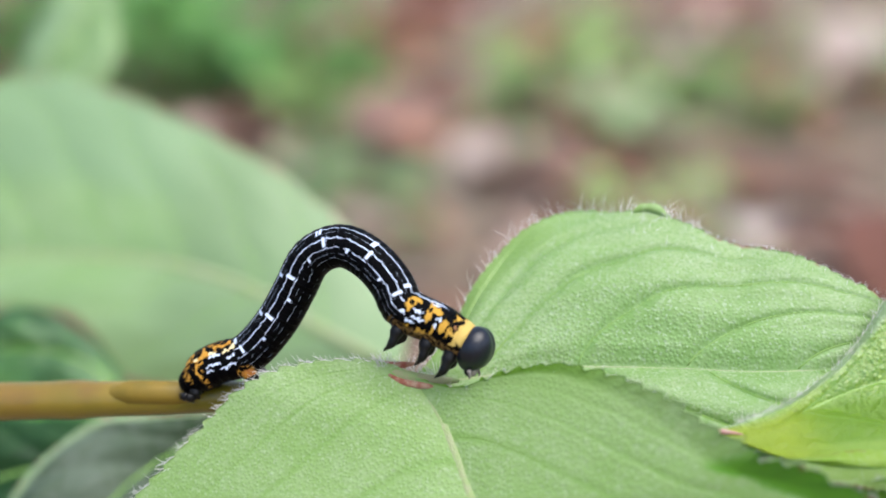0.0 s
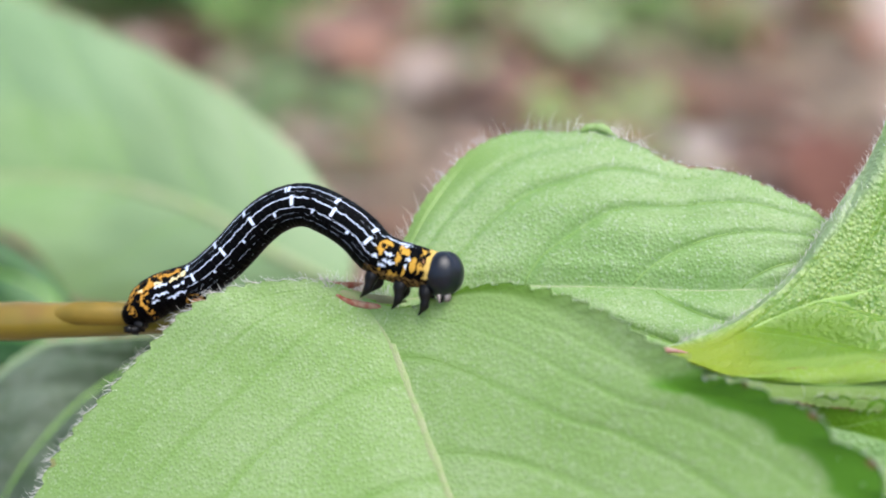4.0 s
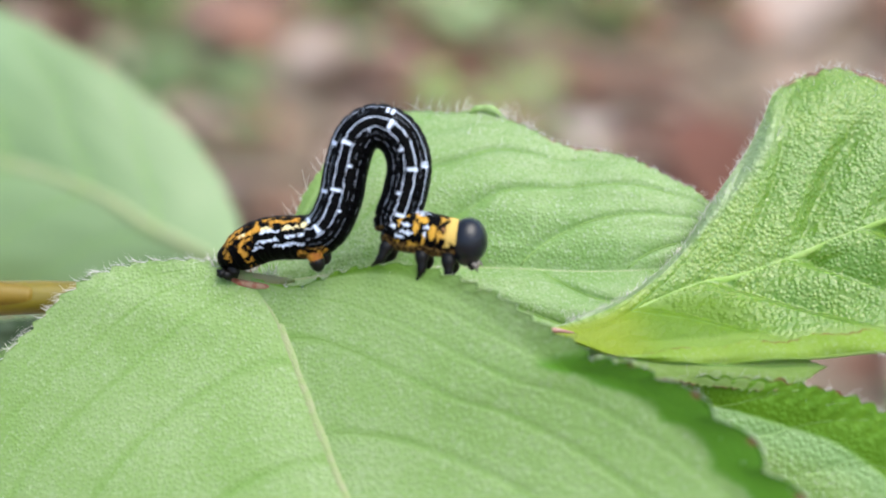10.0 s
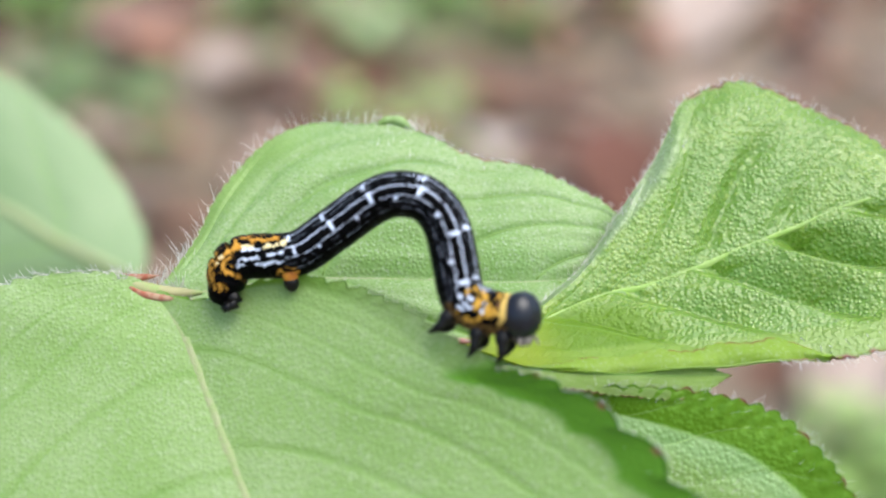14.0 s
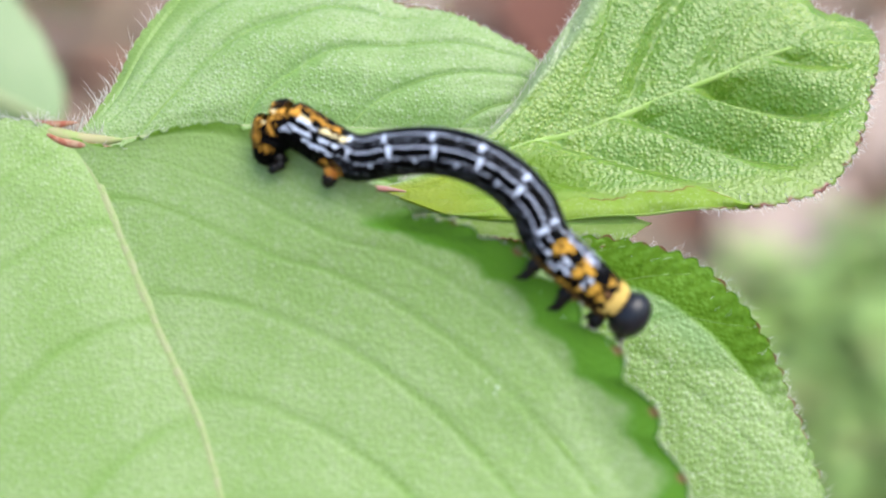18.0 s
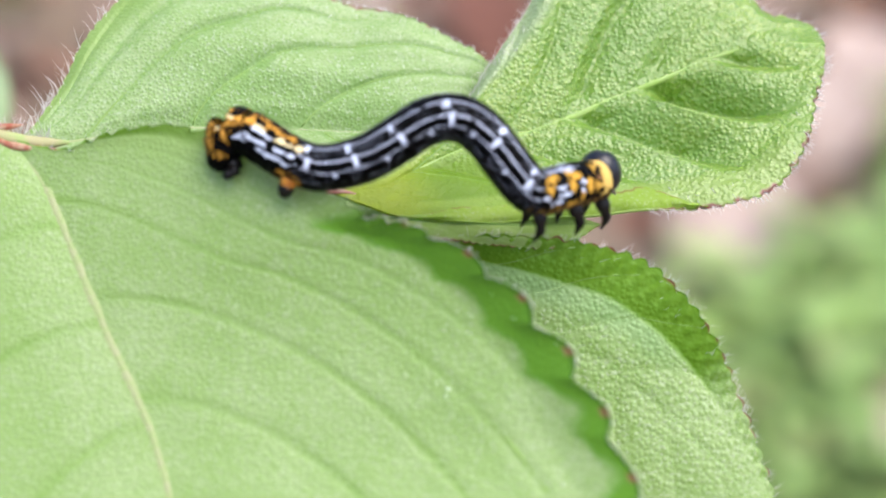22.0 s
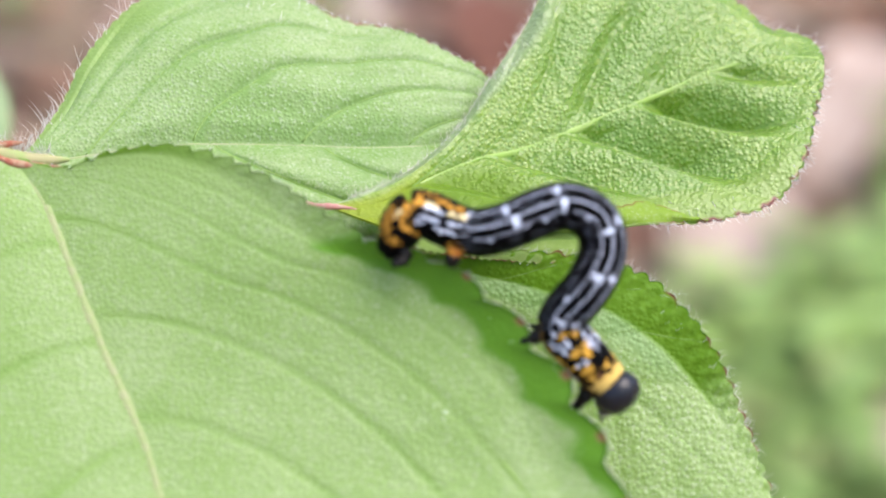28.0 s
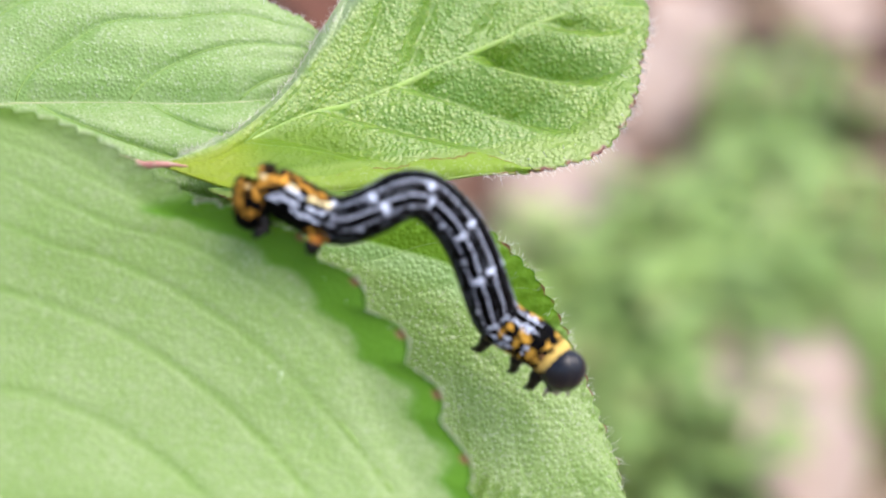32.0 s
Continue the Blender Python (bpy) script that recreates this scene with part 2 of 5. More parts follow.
VEIN = plain_material("pale_vein", (0.37, 0.46, 0.20), (0.43, 0.46, 0.27), 900.0, 0.8, 0.2, 0.25)
VEIN_TAN = plain_material("tan_hairy_midrib", (0.345, 0.445, 0.18), (0.405, 0.445, 0.235), 1400.0, 0.85, 0.2, 0.25, 0.5)
VEIN_DARK = plain_material("deep_green_vein", (0.23, 0.39, 0.08), (0.27, 0.42, 0.11), 400.0, 0.6, 0.2, 0.25)
VEIN_GREEN = plain_material("green_vein", (0.22, 0.41, 0.08), (0.27, 0.45, 0.12), 400.0, 0.6, 0.3, 0.25)
VEIN_YELLOW = plain_material("yellow_green_vein", (0.26, 0.44, 0.07), (0.34, 0.49, 0.14), 500.0, 0.5, 0.4, 0.2)
PINK_STALK = plain_material("pink_leaf_stalk", (0.50, 0.22, 0.20), (0.46, 0.36, 0.26), 900.0, 0.5, 0.4, 0.15)
SCAR = plain_material("amber_leaf_scar", (0.18, 0.125, 0.010), (0.23, 0.15, 0.014), 300.0, 0.5, 0.4, 0.1)
NUB = plain_material("pale_leaf_tooth", (0.27, 0.43, 0.11), (0.36, 0.50, 0.20), 900.0, 0.5, 0.4, 0.3)
DEW = plain_material("clear_dew", (0.70, 0.78, 0.70), (0.82, 0.88, 0.82), 900.0, 0.06, 0.9, 0.5)
HAIR = plain_material("white_hair", (0.74, 0.73, 0.68), (0.82, 0.80, 0.75), 300.0, 0.5, 0.4, 0.3)
RED_STALK = plain_material("reddish_leaf_stalk", (0.32, 0.10, 0.06), (0.44, 0.29, 0.19), 1500.0, 0.75, 0.2, 0.15)
NODE_SKIN = plain_material("pale_node_skin", (0.32, 0.42, 0.15), (0.40, 0.38, 0.20), 600.0, 0.8, 0.2, 0.2)


def stem_material():
    g = Graph("olive_brown_stem")
    place = g.coords("Object")
    n = g.noise(place, 120.0, 4.0)
    colour = g.mix(g.step(n, 0.3, 0.7), (0.17, 0.135, 0.007), (0.23, 0.155, 0.014))
    colour = g.mix(g.math("MULTIPLY", g.step(g.noise(place, 45.0, 3.0), 0.5, 0.62), 0.6), colour, (0.15, 0.055, 0.016))
    g.bump(g.noise(place, 700.0, 3.0), 0.3, 0.0001)
    return g.finish(colour, 0.30, 0.6)


STEM = stem_material()


def body_material():
    """Black skin with broken white lines lengthwise, orange blotches behind the head and at the rear. u runs round, v along."""
    g = Graph("striped_caterpillar_skin")
    uv = g.split(g.coords("UV"))
    u, v = uv[0], uv[1]
    phi = g.math("MULTIPLY", g.math("ABSOLUTE", g.math("SUBTRACT", u, 0.5)), 360.0)
    side = g.math("MULTIPLY", g.step(u, 0.49, 0.51), 3.7)
    where = g.vector(g.math("MULTIPLY", phi, 0.05), g.math("MULTIPLY", v, 34.0), side)
    drift = g.math("MULTIPLY", g.math("SUBTRACT", g.noise(g.vector(g.math("MULTIPLY", phi, 0.02), g.math("MULTIPLY", v, 55.0), side), 1.0, 2.0), 0.5), 14.0)
    bent = g.math("ADD", phi, drift)
    white = 0.0
    # middle of each line in degrees from the back, half width, how much of it shows
    for k, (middle, half, shown) in enumerate(((8, 0.0, 0.34), (24, 1.0, 0.62), (41, 0.0, 0.42), (57, 1.0, 0.62), (82, 0.7, 0.54), (97, 0.0, 0.40), (112, 0.3, 0.46), (138, 0.1, 0.38))):
        gap = g.noise(g.vector(k * 7.3, g.math("MULTIPLY", v, 52.0), side), 1.0, 2.0)
        size = g.math("MULTIPLY", g.step(gap, 0.90 - shown, 1.10 - shown), half)
        near = g.math("ABSOLUTE", g.math("SUBTRACT", bent, float(middle)))
        mark = g.math("MULTIPLY", g.step(g.math("SUBTRACT", near, size), 0.8, -0.2), g.step(gap, 0.90 - shown, 0.95 - shown))
        white = g.math("MAXIMUM", white, g.math("MULTIPLY", mark, 1.0 if half > 0.6 else 0.62))
    part = g.math("FRACT", g.math("ADD", g.math("DIVIDE", g.math("SUBTRACT", v, 0.21), 0.106), 0.35))
    thin = g.step(g.math("ABSOLUTE", g.math("SUBTRACT", part, 0.5)), 0.048, 0.026)
    reach = g.step(g.math("ABSOLUTE", g.math("SUBTRACT", bent, 64.0)), 14.0, 11.5)
    part_two = g.math("FRACT", g.math("ADD", part, 0.09))
    upper = g.math("MULTIPLY", g.step(g.math("ABSOLUTE", g.math("SUBTRACT", part_two, 0.5)), 0.048, 0.026), g.step(g.math("ABSOLUTE", g.math("SUBTRACT", bent, 29.0)), 12.5, 10.5))
    part_three = g.math("FRACT", g.math("ADD", part, 0.45))
    lower = g.math("MULTIPLY", g.step(g.math("ABSOLUTE", g.math("SUBTRACT", part_three, 0.5)), 0.04, 0.02), g.step(g.math("ABSOLUTE", g.math("SUBTRACT", bent, 87.0)), 6.0, 4.0))
    white = g.math("MAXIMUM", g.math("MAXIMUM", white, upper), g.math("MAXIMUM", g.math("MULTIPLY", thin, reach), lower))
    # both ends carry their own marks: place along, degrees from the back, half length, half breadth
    wave = g.noise(g.vector(g.math("MULTIPLY", phi, 0.06), g.math("MULTIPLY", v, 90.0), side), 1.0, 2.0)
    wave_two = g.noise(g.vector(g.math("MULTIPLY", phi, 0.06), g.math("MULTIPLY", v, 90.0), 9.1), 1.0, 2.0)
    v_bent = g.math("ADD", v, g.math("MULTIPLY", g.math("SUBTRACT", wave, 0.5), 0.022))
    phi_bent = g.math("ADD", phi, g.math("MULTIPLY", g.math("SUBTRACT", wave_two, 0.5), 26.0))

    def marks(rows):
        total = 0.0
        for v0, p0, dv, dp in rows:
            d = g.math("ADD", g.math("POWER", g.math("ABSOLUTE", g.math("DIVIDE", g.math("SUBTRACT", v_bent, v0), dv)), 2.0), g.math("POWER", g.math("ABSOLUTE", g.math("DIVIDE", g.math("SUBTRACT", phi_bent, p0), dp)), 2.0))
            total = g.math("MAXIMUM", total, g.step(d, 1.25, 0.8))
        return total

    front, rear = g.step(v, 0.778, 0.784), g.step(v, 0.205, 0.195)
    middle_part = g.math("SUBTRACT", 1.0, g.math("MAXIMUM", front, rear))
    collar = g.math("MULTIPLY", g.step(v_bent, 0.917, 0.921), g.step(phi_bent, 96.0, 86.0))
    yellow = g.math("MAXIMUM", collar, marks(((0.799, 47, 0.012, 22), (0.814, 34, 0.014, 7), (0.855, 52, 0.009, 29), (0.870, 42, 0.014, 9), (0.880, 92, 0.007, 14), (0.902, 72, 0.008, 22), (0.944, 98, 0.009, 10), (0.838, 108, 0.030, 7))))
    spots = marks(((0.799, 46, 0.0055, 6.5), (0.852, 46, 0.0055, 7), (0.929, 52, 0.0105, 20), (0.938, 27, 0.008, 12), (0.932, 92, 0.010, 13), (0.928, 4, 0.013, 11), (0.880, 70, 0.007, 12), (0.826, 108, 0.012, 10)))
    yellow = g.math("MULTIPLY", yellow, g.math("SUBTRACT", 1.0, spots))
    umber = marks(((0.930, 57, 0.005, 7),))
    dashes = marks(((0.832, 14, 0.055, 3.2), (0.826, 62, 0.013, 4.2), (0.831, 80, 0.018, 4.0), (0.885, 60, 0.009, 4.2), (0.882, 84, 0.005, 9), (0.815, 92, 0.010, 4.0), (0.860, 24, 0.014, 3.0), (0.790, 80, 0.008, 4.0)))
    saddle = marks(((0.128, 28, 0.060, 15), (0.085, 44, 0.020, 15), (0.050, 90, 0.011, 62), (0.030, 26, 0.030, 22), (0.005, 70, 0.010, 24), (0.068, 66, 0.011, 18), (0.196, 124, 0.022, 20)))
    holes = marks(((0.100, 30, 0.009, 9), (0.150, 20, 0.016, 5), (0.130, 40, 0.008, 7), (0.058, 78, 0.008, 9), (0.090, 68, 0.012, 12), (0.040, 50, 0.009, 9), (0.028, 96, 0.009, 16), (0.192, 112, 0.006, 9), (0.075, 22, 0.008, 9)))
    blotch = g.noise(where, 1.5, 2.0)
    saddle = g.math("MULTIPLY", g.math("MULTIPLY", saddle, g.math("SUBTRACT", 1.0, holes)), g.step(blotch, 0.46, 0.52))
    cream = marks(((0.198, 42, 0.010, 8), (0.160, 50, 0.014, 5), (0.178, 46, 0.006, 5), (0.112, 50, 0.012, 4), (0.060, 44, 0.006, 6)))
    pale = marks(((0.118, 58, 0.022, 3.5), (0.112, 80, 0.028, 3.8), (0.165, 72, 0.014, 3.5), (0.190, 66, 0.008, 6), (0.145, 94, 0.020, 3.0), (0.175, 88, 0.018, 2.5), (0.085, 92, 0.014, 3.0)))
    white = g.math("MAXIMUM", g.math("MULTIPLY", white, middle_part), g.math("MAXIMUM", g.math("MULTIPLY", dashes, g.math("SUBTRACT", 1.0, collar)), pale))
    tip = g.step(v, -0.012, -0.03)
    colour = g.mix(g.math("MULTIPLY", white, g.math("ADD", 0.75, g.math("MULTIPLY", wave, 0.4))), (0.0010, 0.0010, 0.0014), (0.70, 0.79, 0.98))
    colour = g.mix(g.math("MULTIPLY", saddle, g.math("SUBTRACT", 1.0, tip)), colour, g.mix(wave, (0.40, 0.17, 0.02), (0.64, 0.35, 0.06)))
    colour = g.mix(cream, colour, (0.78, 0.66, 0.36))
    colour = g.mix(yellow, colour, g.mix(g.step(v, 0.915, 0.955), (0.50, 0.28, 0.04), (0.55, 0.39, 0.11)))
    under = g.math("MULTIPLY", g.math("MULTIPLY", front, g.step(phi, 104.0, 116.0)), g.step(g.noise(where, 2.4, 2.0), 0.47, 0.53))
    colour = g.mix(g.math("MULTIPLY", under, 0.8), colour, (0.26, 0.15, 0.05))
    colour = g.mix(umber, colour, (0.22, 0.11, 0.05))
    fine = g.noise(g.coords("Object"), 2500.0, 3.0)
    crease = g.math("ABSOLUTE", g.math("SUBTRACT", g.math("FRACT", g.math("MULTIPLY", v, 66.0)), 0.5))
    g.bump(g.math("ADD", g.math("ADD", fine, g.math("MULTIPLY", white, 0.5)), g.math("MULTIPLY", g.step(crease, 0.0, 0.16), 0.9)), 0.5, 0.00014)
    return g.finish(colour, 0.48, 0.035)


SKIN = body_material()
HEAD_BLACK = plain_material("black_head_shell", (0.0045, 0.006, 0.010), (0.008, 0.010, 0.017), 900.0, 0.30, 0.42, 0.0, 0.3, 0.00006)
LEG_BLACK = plain_material("black_leg_skin", (0.003, 0.003, 0.0035), (0.008, 0.007, 0.006), 900.0, 0.35, 0.22)
ORANGE = plain_material("orange_proleg_skin", (0.26, 0.085, 0.012), (0.60, 0.27, 0.03), 700.0, 0.45, 0.3)
PALE_MOUTH = plain_material("pale_mouthpart", (0.34, 0.30, 0.26), (0.12, 0.10, 0.09), 900.0, 0.4, 0.5)


# ---- mesh helpers ----
def mesh_object(name, verts, faces, material, parent=None, label="", smooth=True, uv=None):
    mesh = bpy.data.meshes.new(name)
    mesh.from_pydata([tuple(v) for v in verts], [], faces)
    mesh.materials.append(material)
    if smooth:
        mesh.polygons.foreach_set("use_smooth", [True] * len(mesh.polygons))
    if uv is not None:
        layer = mesh.uv_layers.new(name="UVMap")
        index = np.empty(len(mesh.loops), dtype=np.int32)
        mesh.loops.foreach_get("vertex_index", index)
        layer.data.foreach_set("uv", np.asarray(uv, dtype=np.float32)[index].ravel())
    mesh.update()
    ob = new(name, mesh)
    if parent is not None:
        ob.parent = parent
    if label:
        tagged(ob, label)
    return ob


def spline(points, n):
    """A smooth curve through the points, at n places that lie evenly along it."""
    p = np.asarray(points, float)
    p = np.concatenate([2 * p[:1] - p[1:2], p, 2 * p[-1:] - p[-2:-1]])
    dense = []
    for i in range(1, len(p) - 2):
        a, b, c, d = p[i - 1 : i + 3]
        u = np.linspace(0, 1, 24, endpoint=False)[:, None]
        dense.append(0.5 * (2 * b + (c - a) * u + (2 * a - 5 * b + 4 * c - d) * u**2 + (3 * b - a - 3 * c + d) * u**3))
    dense = np.concatenate(dense + [p[-2:-1]])
    along = np.r_[0, np.cumsum(np.linalg.norm(np.diff(dense, axis=0), axis=1))]
    want = np.linspace(0, along[-1], n)
    return np.stack([np.interp(want, along, dense[:, k]) for k in range(3)], 1)


def unit(v):
    return v / np.maximum(np.linalg.norm(v, axis=-1, keepdims=True), 1e-12)


def tube(points, radii, sides=10):
    """Vertices and faces of a round bar along the points, closed at both ends."""
    p = np.asarray(points, float)
    r = np.broadcast_to(np.asarray(radii, float), len(p))
    t = unit(np.gradient(p, axis=0))
    ref = np.array([0.31, 0.22, 0.93])
    a = unit(np.cross(t, ref))
    b = np.cross(t, a)
    verts, faces = [], []
    for i in range(len(p)):
        for k in range(sides):
            c, s = math.cos(2 * math.pi * k / sides), math.sin(2 * math.pi * k / sides)
            verts.append(p[i] + r[i] * (c * a[i] + s * b[i]))
    for i in range(len(p) - 1):
        for k in range(sides):
            m = (k + 1) % sides
            faces.append((i * sides + k, i * sides + m, (i + 1) * sides + m, (i + 1) * sides + k))
    faces.append(tuple(range(sides))[::-1])
    faces.append(tuple(range((len(p) - 1) * sides, len(p) * sides)))
    return verts, faces


class Leaf:
    """A leaf blade between a midrib and two margins, all given in millimetres."""

    def __init__(self, mid, one, two, rows=150, cols=40, veins=8.0, lean=1.3, quilt=0.3, cup=(0.6, 0.6), teeth=60, tooth=(0.25, 0.25), wave=0.2, seed=1, roll=(0.0, 0.0), start=0.05, strip=0.9, crease=1.4, dent=(0.0, 0.0), stop=0.93, ripples=0.35, plain=0.0, slope=0.0, ramp=0.05, groove=2.2, fringe=0.0, bow=0.35, phase=(0.0, 0.0), pleat=0.0):
        teeth_size = tooth
        self.rng = np.random.default_rng(seed)
        self.rows, self.cols, self.veins, self.lean, self.bow, self.phase = rows, cols, veins, lean, bow, phase
        m, a, b = spline(mid, rows), spline(one, rows), spline(two, rows)
        along = unit(np.gradient(m, axis=0))
        normal = unit(np.cross(b - a + 1e-9, along))
        face = np.array(FACING)
        normal *= np.sign((normal @ face).mean())
        k = np.ones(9) / 9
        normal = unit(np.stack([np.convolve(np.pad(normal[:, i], 4, mode="edge"), k, mode="valid") for i in range(3)], 1))
        s = np.linspace(0, 1, rows)
        ends = np.clip(np.minimum(s, 1 - s) / 0.06, 0, 1)
        grids = []
        for edge, curl, dimple, tooth, hump, start_at in zip((a, b), roll, dent, teeth_size, cup, phase):
            out = unit(edge - m)
            saw = (s * teeth) % 1.0
            jag = tooth * ((np.sqrt(np.sin(np.pi * saw)) if teeth > 40 else np.sin(np.pi * saw**1.5) ** 0.8) - 0.5) * ends * np.clip((s - plain) / 0.08, 0, 1) * (0.5 + 1.0 * self.rng.random(teeth + 2)[(s * teeth).astype(int)])
            jag = jag + fringe * (((s * teeth * 3.0) % 1.0) ** 0.7 - 0.5) * ends * np.clip((0.42 - s) / 0.1, 0, 1) * (0.4 + 1.2 * self.rng.random(3 * teeth + 2)[(s * teeth * 3.0).astype(int)])
            ripple = wave * np.sin(s * teeth * 0.9 + self.rng.random() * 6) * ends
            run = unit(np.gradient(edge, axis=0))
            beyond = unit(out - run * (out * run).sum(1, keepdims=True))
            w = np.linspace(0, 1, cols + 1)
            g = m[:, None] + (edge - m)[:, None] * w[None, :, None] + (beyond * jag[:, None])[:, None] * np.clip((w - 0.93) / 0.07, 0, 1)[None, :, None]
            q = s[:, None] * veins - start_at - lean * w[None] * 0.9 - bow * w[None] ** 2
            ridge = np.abs((q % 1.0) - 0.5) * 2
            pillow = quilt * (1 - ridge**groove) * np.clip(w[None] / 0.12, 0, 1) * np.clip((1.03 - w[None]) / 0.2, 0, 1)
            cross = ripples * quilt * np.sin(w[None] * 16 + 2.0 * np.floor(q)) * (1 - ridge) * np.clip(w[None] / 0.2, 0, 1)
            breadth = np.linalg.norm(edge - m, axis=1)
            local = np.clip(breadth / breadth.max(), 0, 1) ** 1.2
            hollow = -dimple * np.interp(q % 1.0, (0, 0.22, 1), (0, 1, 0)) * (np.clip(w / 0.12, 0, 1) * np.clip((0.88 - w) / 0.35, 0, 1))[None] * local[:, None]
            pillow, cross = (pillow + hollow) * local[:, None], cross * local[:, None]
            arch = local[:, None] * hump * np.sin(np.pi * np.clip(w[None], 0, 1)) * ends[:, None]
            ruck = pleat * np.sin(2 * np.pi * s * teeth)[:, None] * (np.clip((w - 0.72) / 0.1, 0, 1) * np.clip((0.97 - w) / 0.06, 0, 1))[None] * ends[:, None]
            lift = pillow * ends[:, None] + cross * ends[:, None] + arch + ripple[:, None] * w[None] ** 3 + ruck
            fold = curl * np.clip((w[None] - np.minimum(strip + slope * s, 0.95)[:, None]) / (1 - np.minimum(strip + slope * s, 0.95))[:, None], 0, 1) ** crease * np.clip((s[:, None] - start) / ramp, 0, 1) * np.clip((stop + 0.05 - s[:, None]) / 0.12, 0, 1)
            grids.append(g + normal[:, None] * lift[..., None] - np.array(FACING) * fold[..., None])
        self.grid = np.concatenate([grids[0][:, ::-1], grids[1][:, 1:]], 1)
        self.normal, self.mid = normal, m

    def at(self, s, w):
        """A point of the upper face: s along the midrib, w from -1 (first margin) to 1 (second margin)."""
        i = min(max(s, 0), 1) * (self.rows - 1)
        j = (min(max(w, -1), 1) + 1) * self.cols
        i0, j0 = min(int(i), self.rows - 2), min(int(j), 2 * self.cols - 1)
        u, v = i - i0, j - j0
        g = self.grid
        return (g[i0, j0] * (1 - u) * (1 - v) + g[i0 + 1, j0] * u * (1 - v) + g[i0, j0 + 1] * (1 - u) * v + g[i0 + 1, j0 + 1] * u * v)

    def blade(self, material, parent, thick=0.28, label=""):
        n, m = self.rows, 2 * self.cols + 1
        top = self.grid.reshape(-1, 3)
        low = (self.grid - self.normal[:, None] * thick).reshape(-1, 3)
        idx = np.arange(n * m).reshape(n, m)
        q = np.stack([idx[:-1, :-1], idx[:-1, 1:], idx[1:, 1:], idx[1:, :-1]], -1).reshape(-1, 4)
        if unit(np.cross(top[q[len(q) // 2, 1]] - top[q[len(q) // 2, 0]], top[q[len(q) // 2, 3]] - top[q[len(q) // 2, 0]])) @ self.normal[n // 2] < 0:
            q = q[:, ::-1]
        low_q = q[:, ::-1] + n * m
        rim = []
        loop = np.concatenate([idx[0, :], idx[1:, -1], idx[-1, -2::-1], idx[-2:0:-1, 0]])
        for a, b in zip(loop, np.roll(loop, -1)):
            rim.append((int(a), int(b), int(b) + n * m, int(a) + n * m))
        s, w = np.meshgrid(np.linspace(0, 1, n), np.linspace(0, 1, m), indexing="ij")
        uv = np.tile(np.stack([s.ravel(), w.ravel()], 1), (2, 1))
        faces = [tuple(map(int, f)) for f in q] + [tuple(map(int, f)) for f in low_q] + rim
        return mesh_object("blade", np.concatenate([top, low]) * MM, faces, material, parent, label, uv=uv)

    def folded_edge(self, material, parent, span, inner, stand, label=""):
        """The second margin turned up over the blade: a rounded lip whose free edge stands at w = inner."""
        rows, cols = 110, 12
        verts, uv, faces = [], [], []
        for i in range(rows):
            k = i / (rows - 1)
            s = span[0] + (span[1] - span[0]) * k
            high = min(1.0, 5 * k, 6 * (1 - k)) * (0.92 + 0.10 * math.sin(k * 31) + 0.08 * abs(math.sin(k * 83)))
            foot, top = self.at(s, 0.985), self.at(s, 1 - (1 - inner) * max(high, 0.05))
            for j in range(cols + 1):
                x = j / cols
                verts.append((foot + (top - foot) * x + np.array(FACING) * (stand * math.sin(math.pi * min(1.0, x * 0.9)) + 0.12 * x)) * MM)
                uv.append((0.3 + 0.3 * k, 0.5 + 0.5 * x**0.25))
        for i in range(rows - 1):
            for j in range(cols):
                a = i * (cols + 1) + j
                faces.append((a, a + 1, a + cols + 2, a + cols + 1))
        mesh_object("folded_edge", verts, faces, material, parent, label, uv=uv)

    def midrib(self, material, parent, width=0.45, label="", sink=0.3, stop=0.99, fade=0.75, begin=0.0):
        s = np.linspace(begin, stop, 70)
        p = np.array([self.at(x, 0.0) for x in s])
        lift = np.array([self.normal[int(x * (self.rows - 1))] for x in s])
        r = width * (1 - fade * s) * np.clip(0.25 + (s - begin) / 0.10, 0, 1) * (1 + 0.10 * np.sin(s * 61) * np.sin(s * 23))
        p = p + np.cross(lift, np.gradient(p, axis=0)) * (0.06 * np.sin(s * 23 + 1) + 0.03 * np.sin(s * 60))[:, None]
        v, f = tube((p - lift * (r * sink)[:, None]) * MM, r * MM, 8)
        mesh_object("midrib", v, f, material, parent, label)

    def laterals(self, material, parent, width=0.16, sink=0.5, label=""):
        for side in (-1, 1):
            for k in range(1, int(self.veins) + 1):
                w = np.linspace(0.02, 0.93, 30)
                s = (k - 1 + self.phase[0 if side < 0 else 1] + self.lean * w * 0.9 + self.bow * w**2) / self.veins if self.phase[0] else (k + self.lean * w * 0.9 + self.bow * w**2) / self.veins
                w, s = w[s < 0.97], s[s < 0.97]
                if len(w) < 6:
                    continue
                s = s + 0.006 * np.sin(w * 11 + k * 2.1) * np.minimum(1, 6 * w)
                p = np.array([self.at(x, side * y) for x, y in zip(s, w)])
                lift = self.normal[np.minimum((s * (self.rows - 1)).astype(int), self.rows - 1)]
                r = width * (1 - 0.6 * w)
                v, f = tube((p - lift * (r * sink)[:, None]) * MM, r * MM, 6)
                mesh_object("lateral_vein", v, f, material, parent, label)

